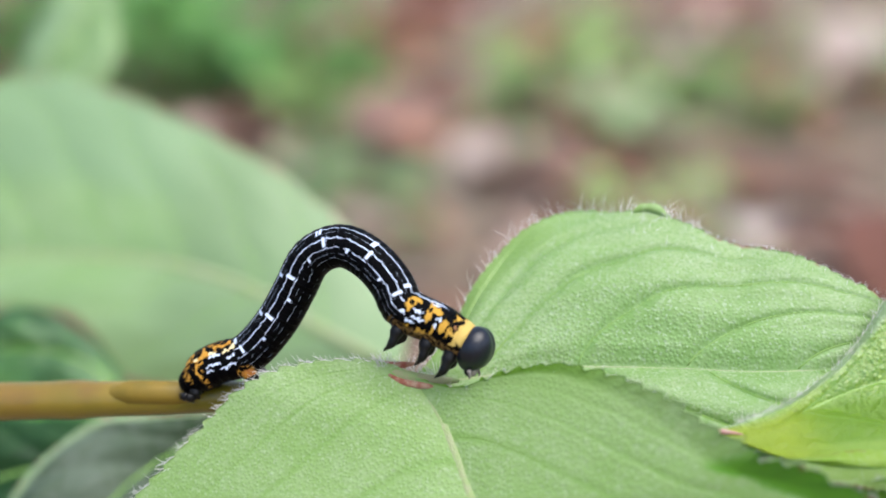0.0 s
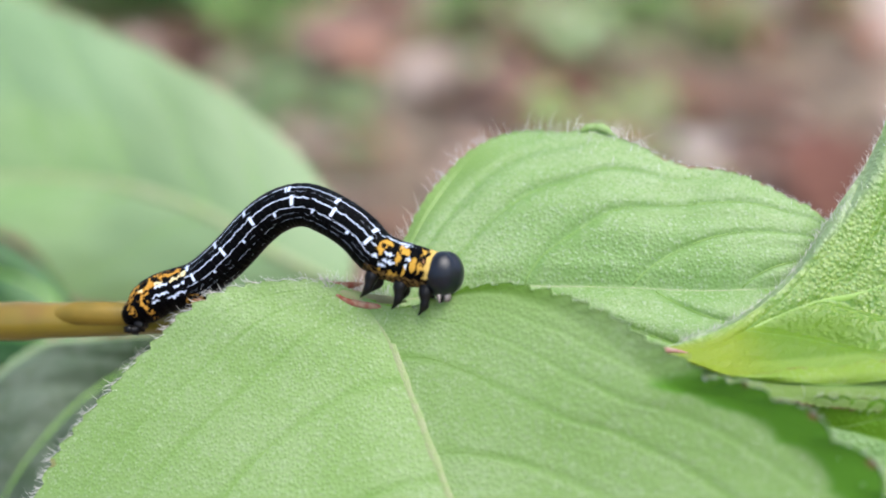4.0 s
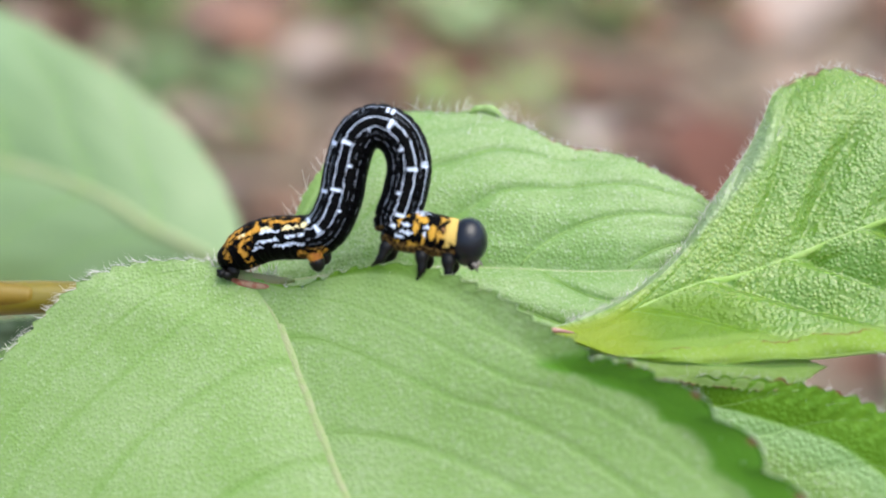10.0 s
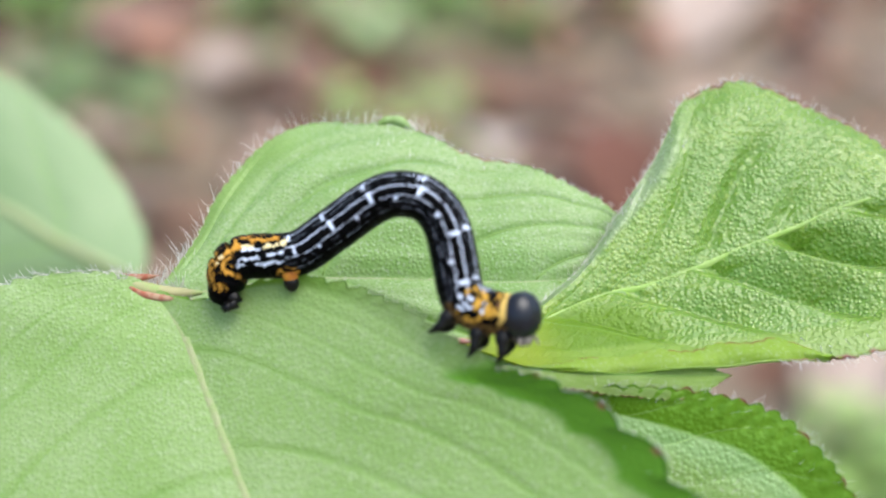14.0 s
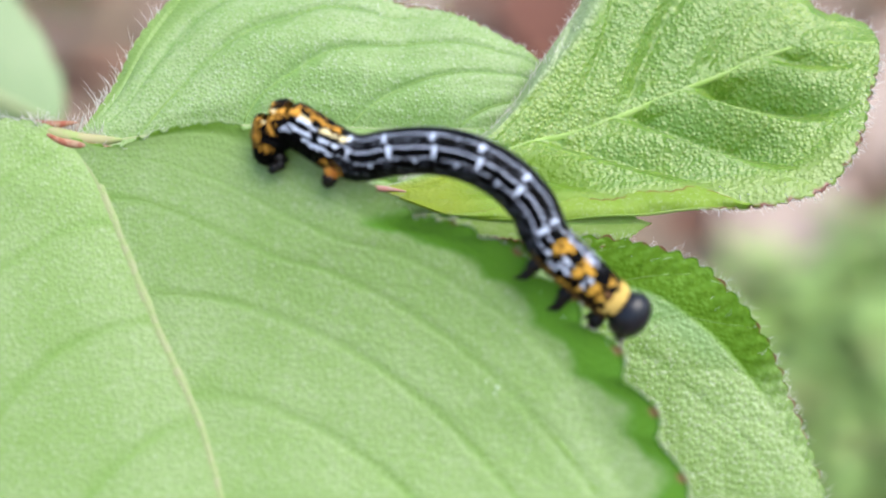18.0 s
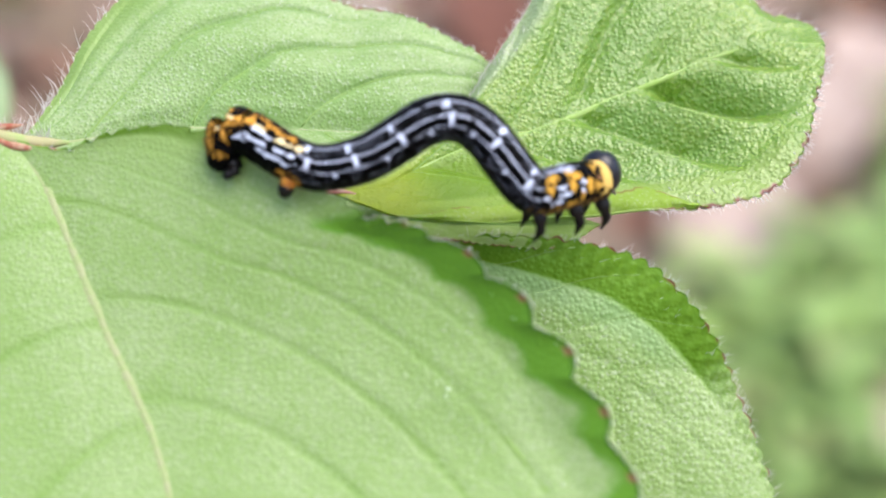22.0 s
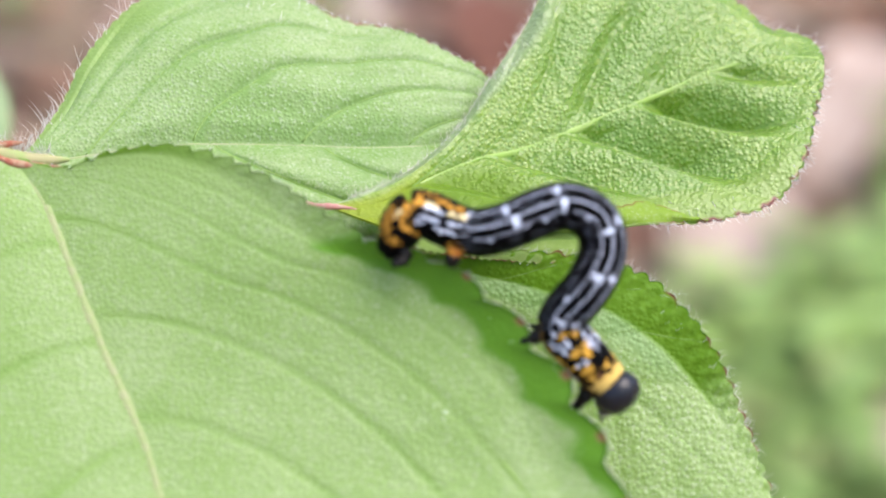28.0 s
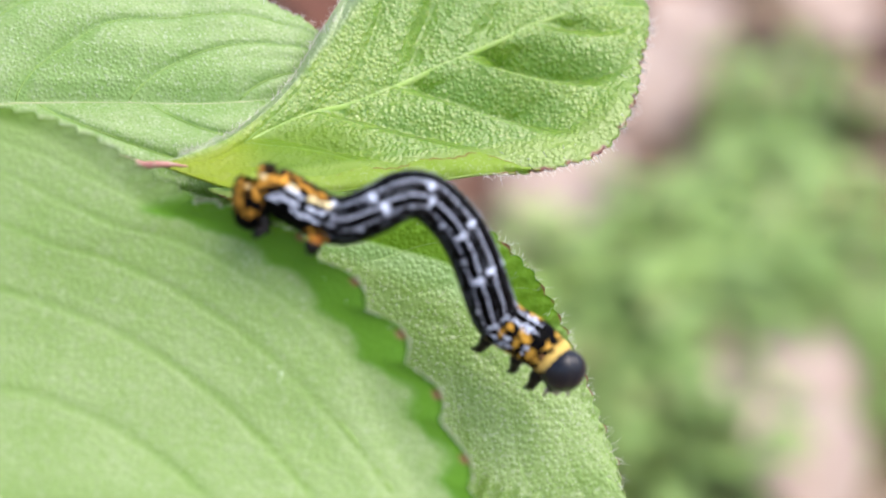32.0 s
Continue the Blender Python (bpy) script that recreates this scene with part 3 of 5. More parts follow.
    def hairs(self, parent, count=500, length=0.9, radius=0.028, sides=(-1, 1), span=(0.02, 0.98), inner=0.25, droop=0.2):
        verts, faces = [], []
        rng = self.rng
        for _ in range(count):
            side = sides[int(rng.integers(len(sides)))]
            s = span[0] + (span[1] - span[0]) * rng.random()
            w = side * (1.0 if rng.random() > inner else 1 - 0.25 * rng.random() ** 2)
            root = self.at(s, w)
            out = unit(self.at(s, side) - self.at(s, side * 0.9))
            nrm = self.normal[int(s * (self.rows - 1))]
            run = unit(self.at(min(s + 0.02, 1), side) - self.at(max(s - 0.02, 0), side))
            d = unit(out * (0.5 + rng.random()) + nrm * (rng.random() * 1.2 - 0.2) + run * (rng.random() - 0.35) * 0.9 - np.array([0, 0, droop]) * rng.random())
            ln = length * (0.4 + 0.9 * rng.random())
            a = unit(np.cross(d, nrm + 0.01))
            b = np.cross(d, a)
            bend = (a * (rng.random() - 0.5) + b * (rng.random() - 0.5)) * ln * 1.7
            base = len(verts)
            for q, r in ((0.0, radius), (0.35, radius * 0.8), (0.7, radius * 0.6)):
                c = root + d * ln * q + bend * q * q
                for k in range(3):
                    verts.append((c + r * (math.cos(2.09 * k) * a + math.sin(2.09 * k) * b)) * MM)
            verts.append((root + d * ln + bend) * MM)
            for k in range(3):
                m = (k + 1) % 3
                faces.append((base + k, base + m, base + 3 + m, base + 3 + k))
                faces.append((base + 3 + k, base + 3 + m, base + 6 + m, base + 6 + k))
                faces.append((base + 6 + k, base + 6 + m, base + 9))
        tagged(mesh_object("margin_hairs", verts, faces, HAIR, parent, "fine white hairs along the leaf edge"), kind="stuff")


def leaf_thing(name, label):
    ob = new(name)
    ob.empty_display_size = 0.005
    return tagged(ob, label, "leaf")


# ---- ground far below and behind ----
GROUND_Z = -0.50


def ground():
    g = Graph("leaf_litter_soil")
    place = g.coords("Object")
    broad, mid, fine = g.noise(place, 5.0, 4.0), g.noise(place, 16.0, 4.0), g.noise(place, 90.0, 4.0)
    colour = g.mix(g.step(broad, 0.35, 0.65), (0.155, 0.11, 0.072), (0.245, 0.19, 0.135))
    colour = g.mix(g.step(mid, 0.50, 0.66), colour, (0.265, 0.215, 0.158))
    colour = g.mix(g.math("MULTIPLY", g.step(mid, 0.42, 0.30), 0.8), colour, (0.10, 0.05, 0.035))
    colour = g.mix(g.math("MULTIPLY", g.step(fine, 0.5, 0.7), 0.4), colour, (0.07, 0.045, 0.03))
    g.bump(fine, 0.8, 0.01)
    material = g.finish(colour, 0.85, 0.2)
    n, verts, faces = 90, [], []
    for i in range(n + 1):
        for j in range(n + 1):
            x, y = ((i / n) * 2 - 1), ((j / n) * 2 - 1)
            x, y = 300 * x * abs(x) ** 2.5, 300 * y * abs(y) ** 2.5 + 1.5
            z = GROUND_Z + 0.03 * noise.noise(Vector((x * 1.4, y * 1.4, 0.3))) + 0.012 * noise.noise(Vector((x * 6, y * 6, 1.3)))
            verts.append((x, y, z))
    for i in range(n):
        for j in range(n):
            a = i * (n + 1) + j
            faces.append((a, a + n + 1, a + n + 2, a + 1))
    tagged(mesh_object("ground", verts, faces, material), "reddish brown soil strewn with dry leaf litter", "ground", kind="structure")


ground()


def flat_leaf(length, width, curl, verts, faces, m, bits=8):
    """Adds one small curved leaf blade, its stalk end at the pose m."""
    base = len(verts)
    for i in range(bits + 1):
        s = i / bits
        half = width * math.sin(math.pi * min(0.97, s + 0.04)) ** 0.8 * (1 - 0.25 * s)
        z = curl * length * (s * (1 - s) * 1.6 - 0.35 * s * s)
        for k, up in ((-1, 0.10), (-0.5, 0.02), (0, -0.04), (0.5, 0.02), (1, 0.10)):
            verts.append(m @ Vector((half * k, s * length, z + up * width)))
    for i in range(bits):
        for k in range(4):
            a = base + i * 5 + k
            faces.append((a, a + 1, a + 6, a + 5))


def weed(spot, size, count, tone, label, lift=0.06, seed=0, upright=0.35):
    """A low leafy plant standing on the ground."""
    rng = random.Random(seed)
    thing = new("weed_plant")
    thing.location = (*spot, GROUND_Z)
    tagged(thing, label, "plant", "low plants on the ground")
    near = spot[1] < 1.2
    for k in range(int(count * (4.0 if near else 2.2))):
        ang = rng.uniform(0, 2 * math.pi)
        rise = lift + size * rng.uniform(-0.3, 0.5)
        reach = size * rng.uniform(0.0, 0.62)
        top = Vector((math.cos(ang) * reach, math.sin(ang) * reach, max(0.02, rise)))
        stalk = [Vector((0, 0, -0.01)), top * 0.5 + Vector((0, 0, 0.02)), top]
        v, f = tube(spline([tuple(p) for p in stalk], 8), 0.0015, 5)
        mesh_object("stalk", v, f, WEED_STALK, thing)
        verts, faces = [], []
        m = Matrix.Translation(top) @ Euler((rng.uniform(-0.2, upright), rng.uniform(-0.4, 0.4), ang - math.pi / 2)).to_matrix().to_4x4()
        flat_leaf(size * rng.uniform(0.28, 0.52) * (0.72 if near else 1.0), size * rng.uniform(0.09, 0.16) * (0.8 if near else 1.0), rng.uniform(0.1, 0.5), verts, faces, m)
        mesh_object("leaf_blade", verts, faces, tone, thing)


WEED_STALK = plain_material("weed_stalk", (0.14, 0.22, 0.05), (0.2, 0.26, 0.08), 60.0)
WEED_BRIGHT = plain_material("bright_weed_leaf", (0.29, 0.45, 0.11), (0.36, 0.52, 0.17), 40.0, 0.5, 0.4, 0.3)
WEED_PALE = plain_material("pale_weed_leaf", (0.35, 0.48, 0.22), (0.42, 0.55, 0.28), 40.0, 0.5, 0.4, 0.3)
WEED_OLIVE = plain_material("olive_weed_leaf", (0.23, 0.30, 0.10), (0.29, 0.36, 0.14), 40.0, 0.5, 0.4, 0.25)
WEED_DEEP = plain_material("deep_weed_leaf", (0.11, 0.28, 0.055), (0.17, 0.35, 0.09), 40.0, 0.5, 0.4, 0.25)
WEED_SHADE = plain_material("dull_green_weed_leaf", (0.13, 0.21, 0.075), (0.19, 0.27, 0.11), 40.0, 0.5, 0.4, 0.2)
WEED_MID = plain_material("mid_green_weed_leaf", (0.20, 0.33, 0.085), (0.27, 0.40, 0.125), 40.0, 0.5, 0.4, 0.25)
for n, (spot, size, count, tone, label) in enumerate((
    ((-1.15, 2.70), 0.30, 20, WEED_DEEP, "deep green weed clump in shade"),
    ((-0.64, 2.33), 0.24, 18, WEED_DEEP, "deep green weed clump in shade"),
    ((-0.80, 2.20), 0.26, 18, WEED_DEEP, "deep green weed clump in shade"),
    ((-0.17, 2.16), 0.17, 20, WEED_BRIGHT, "bright green leafy weed on brown soil"),
    ((-0.08, 1.93), 0.13, 18, WEED_PALE, "pale green weed on brown soil"),
    ((-0.43, 2.02), 0.10, 12, WEED_MID, "mid-green weed on brown soil"),
    ((0.16, 1.98), 0.11, 14, WEED_OLIVE, "olive green weed on brown soil"),
    ((0.30, 2.50), 0.13, 12, WEED_OLIVE, "olive green weed on brown soil"),
    ((0.06, 2.20), 0.15, 14, WEED_MID, "mid-green low weed on brown soil"),
    ((0.36, 2.20), 0.12, 10, WEED_PALE, "pale green weed on brown soil"),
    ((-0.12, 2.60), 0.16, 14, WEED_BRIGHT, "bright green leafy weed on brown soil"),
    ((-0.52, 2.05), 0.15, 14, WEED_MID, "mid-green weed beside a large leaf"),
    ((0.46, 0.61), 0.10, 10, WEED_MID, "mid-green low weed on brown soil"),
    ((0.50, 0.85), 0.12, 12, WEED_MID, "mid-green low weed on brown soil"),
    ((-0.80, 2.48), 0.26, 22, WEED_DEEP, "deep green weed clump in shade"),
    ((-1.06, 2.83), 0.24, 18, WEED_DEEP, "deep green weed clump in shade"),
    ((-0.41, 1.64), 0.15, 16, WEED_SHADE, "dull green weed beside a large leaf"),
    ((-0.36, 1.45), 0.14, 14, WEED_SHADE, "dull green weed beside a large leaf"),
    ((0.01, 1.49), 0.12, 14, WEED_BRIGHT, "bright green weed on brown soil"),
    ((0.57, 0.95), 0.12, 15, WEED_MID, "mid-green low weed on brown soil"),
    ((0.39, 0.74), 0.13, 21, WEED_MID, "mid-green low weed on brown soil"),
    ((0.45, 0.72), 0.12, 15, WEED_OLIVE, "olive green weed on brown soil"),
    ((0.29, 0.54), 0.12, 18, WEED_MID, "mid-green low weed on brown soil"),
    ((0.33, 0.57), 0.10, 9, WEED_MID, "mid-green low weed on brown soil"),
    ((0.41, 0.67), 0.12, 14, WEED_MID, "mid-green low weed on brown soil"),
    ((0.45, 0.71), 0.12, 14, WEED_MID, "mid-green low weed on brown soil"),
    ((0.48, 0.66), 0.12, 12, WEED_MID, "mid-green low weed on brown soil"),
    ((0.34, 0.71), 0.12, 20, WEED_BRIGHT, "bright green leafy weed on brown soil"),
    ((0.52, 0.77), 0.13, 18, WEED_MID, "mid-green low weed on brown soil"),
    ((0.34, 0.60), 0.10, 13, WEED_OLIVE, "olive green weed on brown soil"),
    ((0.60, 1.01), 0.13, 9, WEED_MID, "mid-green low weed on brown soil"),
    ((0.38, 0.63), 0.10, 13, WEED_MID, "mid-green low weed on brown soil"),
)):
    weed(spot, size, count, tone, label, 0.06 if tone is WEED_DEEP else 0.025, seed=n)


def litter():
    """Dry leaves lying on the soil."""
    rng = random.Random(5)
    tones = [plain_material("dry_leaf_" + a, b, c, 30.0, 0.8, 0.2) for a, b, c in (
        ("brown", (0.20, 0.09, 0.055), (0.28, 0.15, 0.10)),
        ("grey_brown", (0.34, 0.24, 0.19), (0.42, 0.32, 0.26)),
        ("pale", (0.42, 0.34, 0.29), (0.48, 0.40, 0.35)),
        ("dark", (0.07, 0.035, 0.025), (0.12, 0.06, 0.045)))]
    for tone, count in zip(tones, (520, 330, 24, 300)):
        verts, faces = [], []
        for _ in range(count):
            x, y = rng.gauss(0.1, 1.15), 0.6 + abs(rng.gauss(0, 1.7))
            m = Matrix.Translation((x, y, GROUND_Z + rng.uniform(0.012, 0.05))) @ Euler((rng.gauss(0, 0.35), rng.gauss(0, 0.35), rng.uniform(0, 6.3))).to_matrix().to_4x4()
            size = rng.uniform(0.05, 0.12)
            flat_leaf(size, size * rng.uniform(0.2, 0.4), rng.uniform(-0.3, 0.4), verts, faces, m, 5)
        tagged(mesh_object("leaf_litter", verts, faces, tone), "dry fallen leaves scattered over the soil", "leaf litter", kind="stuff")


litter()


def fallen_leaf(spot, length, width, tone, label, seed):
    """One large dry leaf that lies tilted on the soil."""
    rng = random.Random(seed)
    verts, faces = [], []
    m = Euler((rng.uniform(0.35, 0.6), rng.uniform(-0.2, 0.2), rng.uniform(-0.6, 0.6))).to_matrix().to_4x4() @ Matrix.Translation((0, -0.15 * length, 0))
    flat_leaf(length, width, rng.uniform(0.2, 0.5), verts, faces, m, 10)
    thing = new("fallen_leaf")
    thing.location = (*spot, GROUND_Z + 0.03)
    tagged(thing, label, "dry leaf", "fallen leaves on the ground")
    mesh_object("blade", verts, faces, tone, thing)
    v, f = tube(spline([tuple(m @ Vector((0, -0.25 * length, 0.004))), tuple(m @ Vector((0, 0.0, 0.002))), tuple(m @ Vector((0, 0.3 * length, 0.01)))], 8), 0.0015, 6)
    mesh_object("stalk", v, f, tone, thing)


# Pale leaf shapes in this tone are added to brighten dark soil.
DRY_PALE = plain_material("pale_dry_leaf", (0.34, 0.26, 0.215), (0.40, 0.325, 0.275), 40.0, 0.8, 0.2)
DRY_RED = plain_material("red_dry_leaf", (0.17, 0.10, 0.075), (0.22, 0.135, 0.105), 40.0, 0.8, 0.2)
DRY_DARK = plain_material("dark_dry_leaf", (0.10, 0.045, 0.03), (0.16, 0.07, 0.05), 40.0, 0.8, 0.2)
for n, (spot, length, width, tone, label) in enumerate((
    ((0.32, 0.82), 0.15, 0.055, DRY_PALE, "pale pinkish leaf shape added as a bright soil patch"),
    ((0.33, 0.78), 0.11, 0.04, DRY_PALE, "pale pinkish leaf shape added as a bright soil patch"),
    ((0.49, 1.04), 0.12, 0.05, DRY_PALE, "pale pinkish leaf shape added as a bright soil patch"),
    ((0.41, 1.93), 0.24, 0.08, DRY_PALE, "pale pinkish leaf shape added as a bright soil patch"),
    ((-0.34, 1.85), 0.18, 0.08, DRY_RED, "red-brown fallen leaf on brown soil"),
    ((-0.24, 1.72), 0.11, 0.045, DRY_PALE, "pale pinkish leaf shape added as a bright soil patch"),
    ((0.22, 1.25), 0.16, 0.05, DRY_DARK, "dark brown fallen leaf on brown soil"),
    ((-0.50, 2.48), 0.26, 0.08, DRY_DARK, "dark brown fallen leaf on brown soil"),
    ((0.41, 0.55), 0.12, 0.055, DRY_PALE, "pale pinkish leaf shape added as a bright soil patch"),
    ((0.31, 2.30), 0.20, 0.08, DRY_PALE, "pale pinkish leaf shape added as a bright soil patch"),
    ((-0.42, 2.95), 0.36, 0.12, DRY_DARK, "dark brown fallen leaf on brown soil"),
    ((0.56, 1.17), 0.14, 0.05, DRY_PALE, "pale pinkish leaf shape added as a bright soil patch"),
    ((0.77, 1.24), 0.17, 0.06, DRY_PALE, "pale pinkish leaf shape added as a bright soil patch"),
    ((0.10, 2.68), 0.28, 0.09, DRY_RED, "red-brown fallen leaf on brown soil"),
    ((0.39, 0.49), 0.10, 0.04, DRY_PALE, "pale pinkish leaf shape added as a bright soil patch"),
)):
    fallen_leaf(spot, length, width, tone, label, 40 + n)

# ---- the plant: stem and leaves ----
front = leaf_thing("front_leaf", "large pale green hairy leaf with a light midrib")
front_shape = Leaf(
    [(-22.3, 0.2, -3.9), (-19.1, -3.2, -7.4), (-14.9, -10.3, -14.8), (-10.5, -17.2, -21.7), (-8.0, -23.2, -27.2), (-5.8, -30.2, -33.5), (-4.4, -34.6, -37.0)],
    [(-22.2, 0.1, -4.0), (-17.9, -1.6, -4.3), (-13.8, -2.1, -2.7), (-9.4, -2.7, -1.6), (-5.9, -3.8, -1.6), (-0.7, -6.4, -2.5), (4.5, -9.7, -4.5), (8.1, -11.8, -5.8), (11.8, -12.8, -6.4), (14.9, -14.1, -7.6), (18.7, -16.2, -10.0), (22.1, -19.0, -13.1), (25.0, -22.4, -16.7), (26.9, -25.3, -20.0), (28.4, -28.7, -23.0), (28.8, -32.6, -26.6), (25.5, -35.0, -32.2), (15.2, -36.4, -36.3), (-4.4, -35.2, -37.5)],
    [(-22.4, 0.3, -3.7), (-24.6, 0.6, -2.9), (-29.0, 0.6, -2.7), (-33.6, 0.6, -3.3), (-37.7, -0.4, -4.9), (-41.3, -1.6, -8.1), (-45.8, -3.7, -12.5), (-49.4, -5.4, -16.4), (-51.9, -8.1, -21.1), (-52.3, -12.1, -27.1), (-48.5, -18.6, -33.8), (-36.5, -26.3, -38.7), (-4.4, -35.2, -37.5)],
    rows=340, cols=80, veins=5.6, lean=0.31, bow=3.6, phase=(0.75, 1.0), quilt=0.12, groove=8.0, cup=(-0.4, 0.9), teeth=20, tooth=(1.2, 0.35), plain=0.28, wave=0.12, seed=2, roll=(-1.4, 0.3), start=0.04, ramp=0.36, strip=0.87, crease=1.3, fringe=0.5)
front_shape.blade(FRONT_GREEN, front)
front_shape.midrib(VEIN_TAN, front, 1.75, "pale hairy midrib", sink=0.90, fade=0.55)
front_shape.laterals(VEIN_DARK, front, 0.42, 0.93)
front_shape.hairs(front, 420, 0.9, 0.024, inner=0.02, sides=(1,), span=(0.02, 0.5))
front_shape.hairs(front, 200, 0.45, 0.028, inner=0.05, sides=(-1,), span=(0.3, 0.72))
front_shape.hairs(front, 260, 0.5, 0.022, inner=0.05, sides=(-1,))

for ds, dw, r in ((0.0, 0.0, 0.13), (0.006, 0.012, 0.09), (-0.007, 0.016, 0.07)):
    c = front_shape.at(0.508 + ds, -0.705 + dw)
    v, f = tube([c - np.array(FACING) * r * 0.5, c + np.array(FACING) * r * 0.1, c + np.array(FACING) * r * 0.6, c + np.array(FACING) * r * 0.9] * np.array([MM]), np.array([0.6, 1.0, 0.8, 0.25]) * r * MM, 12)
    mesh_object("dew_drop", v, f, DEW, front, "clear dew drop")

back = leaf_thing("back_leaf", "pale green leaf with a hairy white-fringed edge, standing behind the caterpillar")
back_shape = Leaf(
    [(-22.5, 3.7, -5.9), (-18.2, 4.0, -6.1), (-11.6, 5.1, -5.5), (-5.8, 5.3, -5.3), (2.0, 5.2, -5.4), (9.1, 5.0, -5.6), (15.3, 5.5, -5.5), (21.7, 7.0, -5.0)],
    [(-22.5, 3.7, -5.9), (-20.7, 5.6, -4.8), (-18.8, 8.3, -2.5), (-16.7, 11.7, 0.8), (-13.1, 15.1, 4.1), (-8.3, 16.9, 5.9), (-3.7, 16.6, 5.8), (-0.2, 16.5, 6.0), (2.7, 15.5, 5.1), (6.5, 14.0, 3.6), (9.9, 13.3, 3.2), (13.9, 12.5, 2.3), (17.0, 11.4, 1.0), (20.1, 10.1, -0.7), (22.3, 7.0, -5.0)],
    [(-22.5, 3.7, -5.9), (-18.1, 2.2, -8.6), (-11.4, 0.1, -10.9), (-4.2, -0.8, -12.1), (1.8, -1.6, -12.9), (6.8, -2.1, -13.5), (12.4, -1.9, -13.3), (17.6, 1.1, -10.3), (22.3, 7.0, -5.0)],
    rows=260, cols=60, veins=4.6, lean=1.0, bow=2.2, phase=(0.6, 0.8), quilt=0.42, groove=5.0, cup=(0.9, 0.9), teeth=50, tooth=(0.25, 0.25), wave=0.15, seed=3)
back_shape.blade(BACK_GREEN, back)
back_shape.midrib(VEIN, back, 0.6, "pale green midrib", sink=0.9)
back_shape.laterals(VEIN_DARK, back, 0.13, 0.7)
back_shape.hairs(back, 130, 1.6, 0.03, inner=0.08, sides=(-1,), span=(0.06, 0.62))
back_shape.hairs(back, 220, 0.45, 0.02, inner=0.1, sides=(-1,), span=(0.5, 0.97))
back_shape.hairs(back, 70, 2.0, 0.036, inner=0.5, span=(0.0, 0.10))

v, f = tube(spline([back_shape.at(0.495, -0.985), back_shape.at(0.51, -1.0) + np.array([0, 0, 0.15]), back_shape.at(0.53, -1.0) + np.array([0, 0, 0.2]), back_shape.at(0.55, -0.985)], 16) * MM, np.interp(np.linspace(0, 1, 16), (0, 0.25, 0.4, 0.6, 0.8, 1), (0.1, 0.42, 0.36, 0.5, 0.36, 0.08)) * MM, 12)
mesh_object("curled_tooth", v, f, NUB, back, "curled hairy tooth of the leaf edge")
back_shape.hairs(back, 60, 0.9, 0.03, inner=0.5, sides=(-1,), span=(0.49, 0.56))

right = leaf_thing("glossy_leaf", "glossy bright green leaf with puckered veins and a red-toothed edge")
right_shape = Leaf(
    [(5.2, -3.5, -7.4), (9.4, -2.8, -7.4), (13.8, 0.2, -6.5), (18.5, 2.2, -5.5), (23.9, 3.4, -4.6), (34.4, 6.1, -1.3), (41.7, 7.4, 1.3), (47.0, 7.3, 2.4), (51.0, 6.3, 2.7)],
    [(5.2, -3.4, -7.3), (9.2, -1.6, -6.5), (13.4, 1.2, -5.3), (16.6, 3.6, -3.3), (19.9, 6.8, 0.2), (23.2, 10.0, 3.9), (25.1, 12.4, 6.4), (26.6, 14.6, 8.6), (29.3, 15.7, 9.8), (32.6, 16.1, 10.2), (36.4, 15.2, 9.3), (41.0, 13.5, 7.4), (44.9, 11.8, 5.7), (46.7, 10.4, 4.3), (49.0, 9.9, 3.8), (50.9, 9.3, 3.1), (51.0, 6.3, 2.7)],
    [(5.3, -3.6, -7.6), (8.6, -4.7, -8.5), (13.4, -5.5, -9.3), (19.2, -5.7, -9.4), (26.5, -5.3, -9.1), (33.8, -4.9, -8.7), (39.7, -4.6, -8.4), (43.7, -4.0, -7.3), (46.5, -2.1, -5.5), (48.3, 0.4, -3.1), (49.5, 3.0, -0.6), (50.6, 4.7, 1.1), (51.0, 6.3, 2.7)],
    rows=260, cols=60, veins=6.5, lean=1.5, quilt=0.6, cup=(0.6, 0.6), teeth=46, tooth=(0.4, 0.4), wave=0.2, seed=4, roll=(0.7, -0.7), strip=0.74, crease=1.5, dent=(1.3, 3.2), ripples=0.1, plain=0.5)
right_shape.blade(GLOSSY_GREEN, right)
right_shape.midrib(VEIN_YELLOW, right, 0.75, "yellow-green midrib", sink=0.93, begin=0.16)
right_shape.laterals(VEIN_DARK, right, 0.14, 0.90)
right_shape.folded_edge(LIP_GREEN, right, (0.09, 0.60), 0.79, 0.5, "yellow-green turned-up edge with brown teeth")
right_shape.hairs(right, 420, 0.85, 0.022, inner=0.25, sides=(-1,))
right_shape.hairs(right, 220, 0.8, inner=0.2, sides=(1,), span=(0.5, 0.98))
right_shape.hairs(right, 120, 0.8, 0.02, inner=0.85, sides=(-1,), span=(0.02, 0.42))

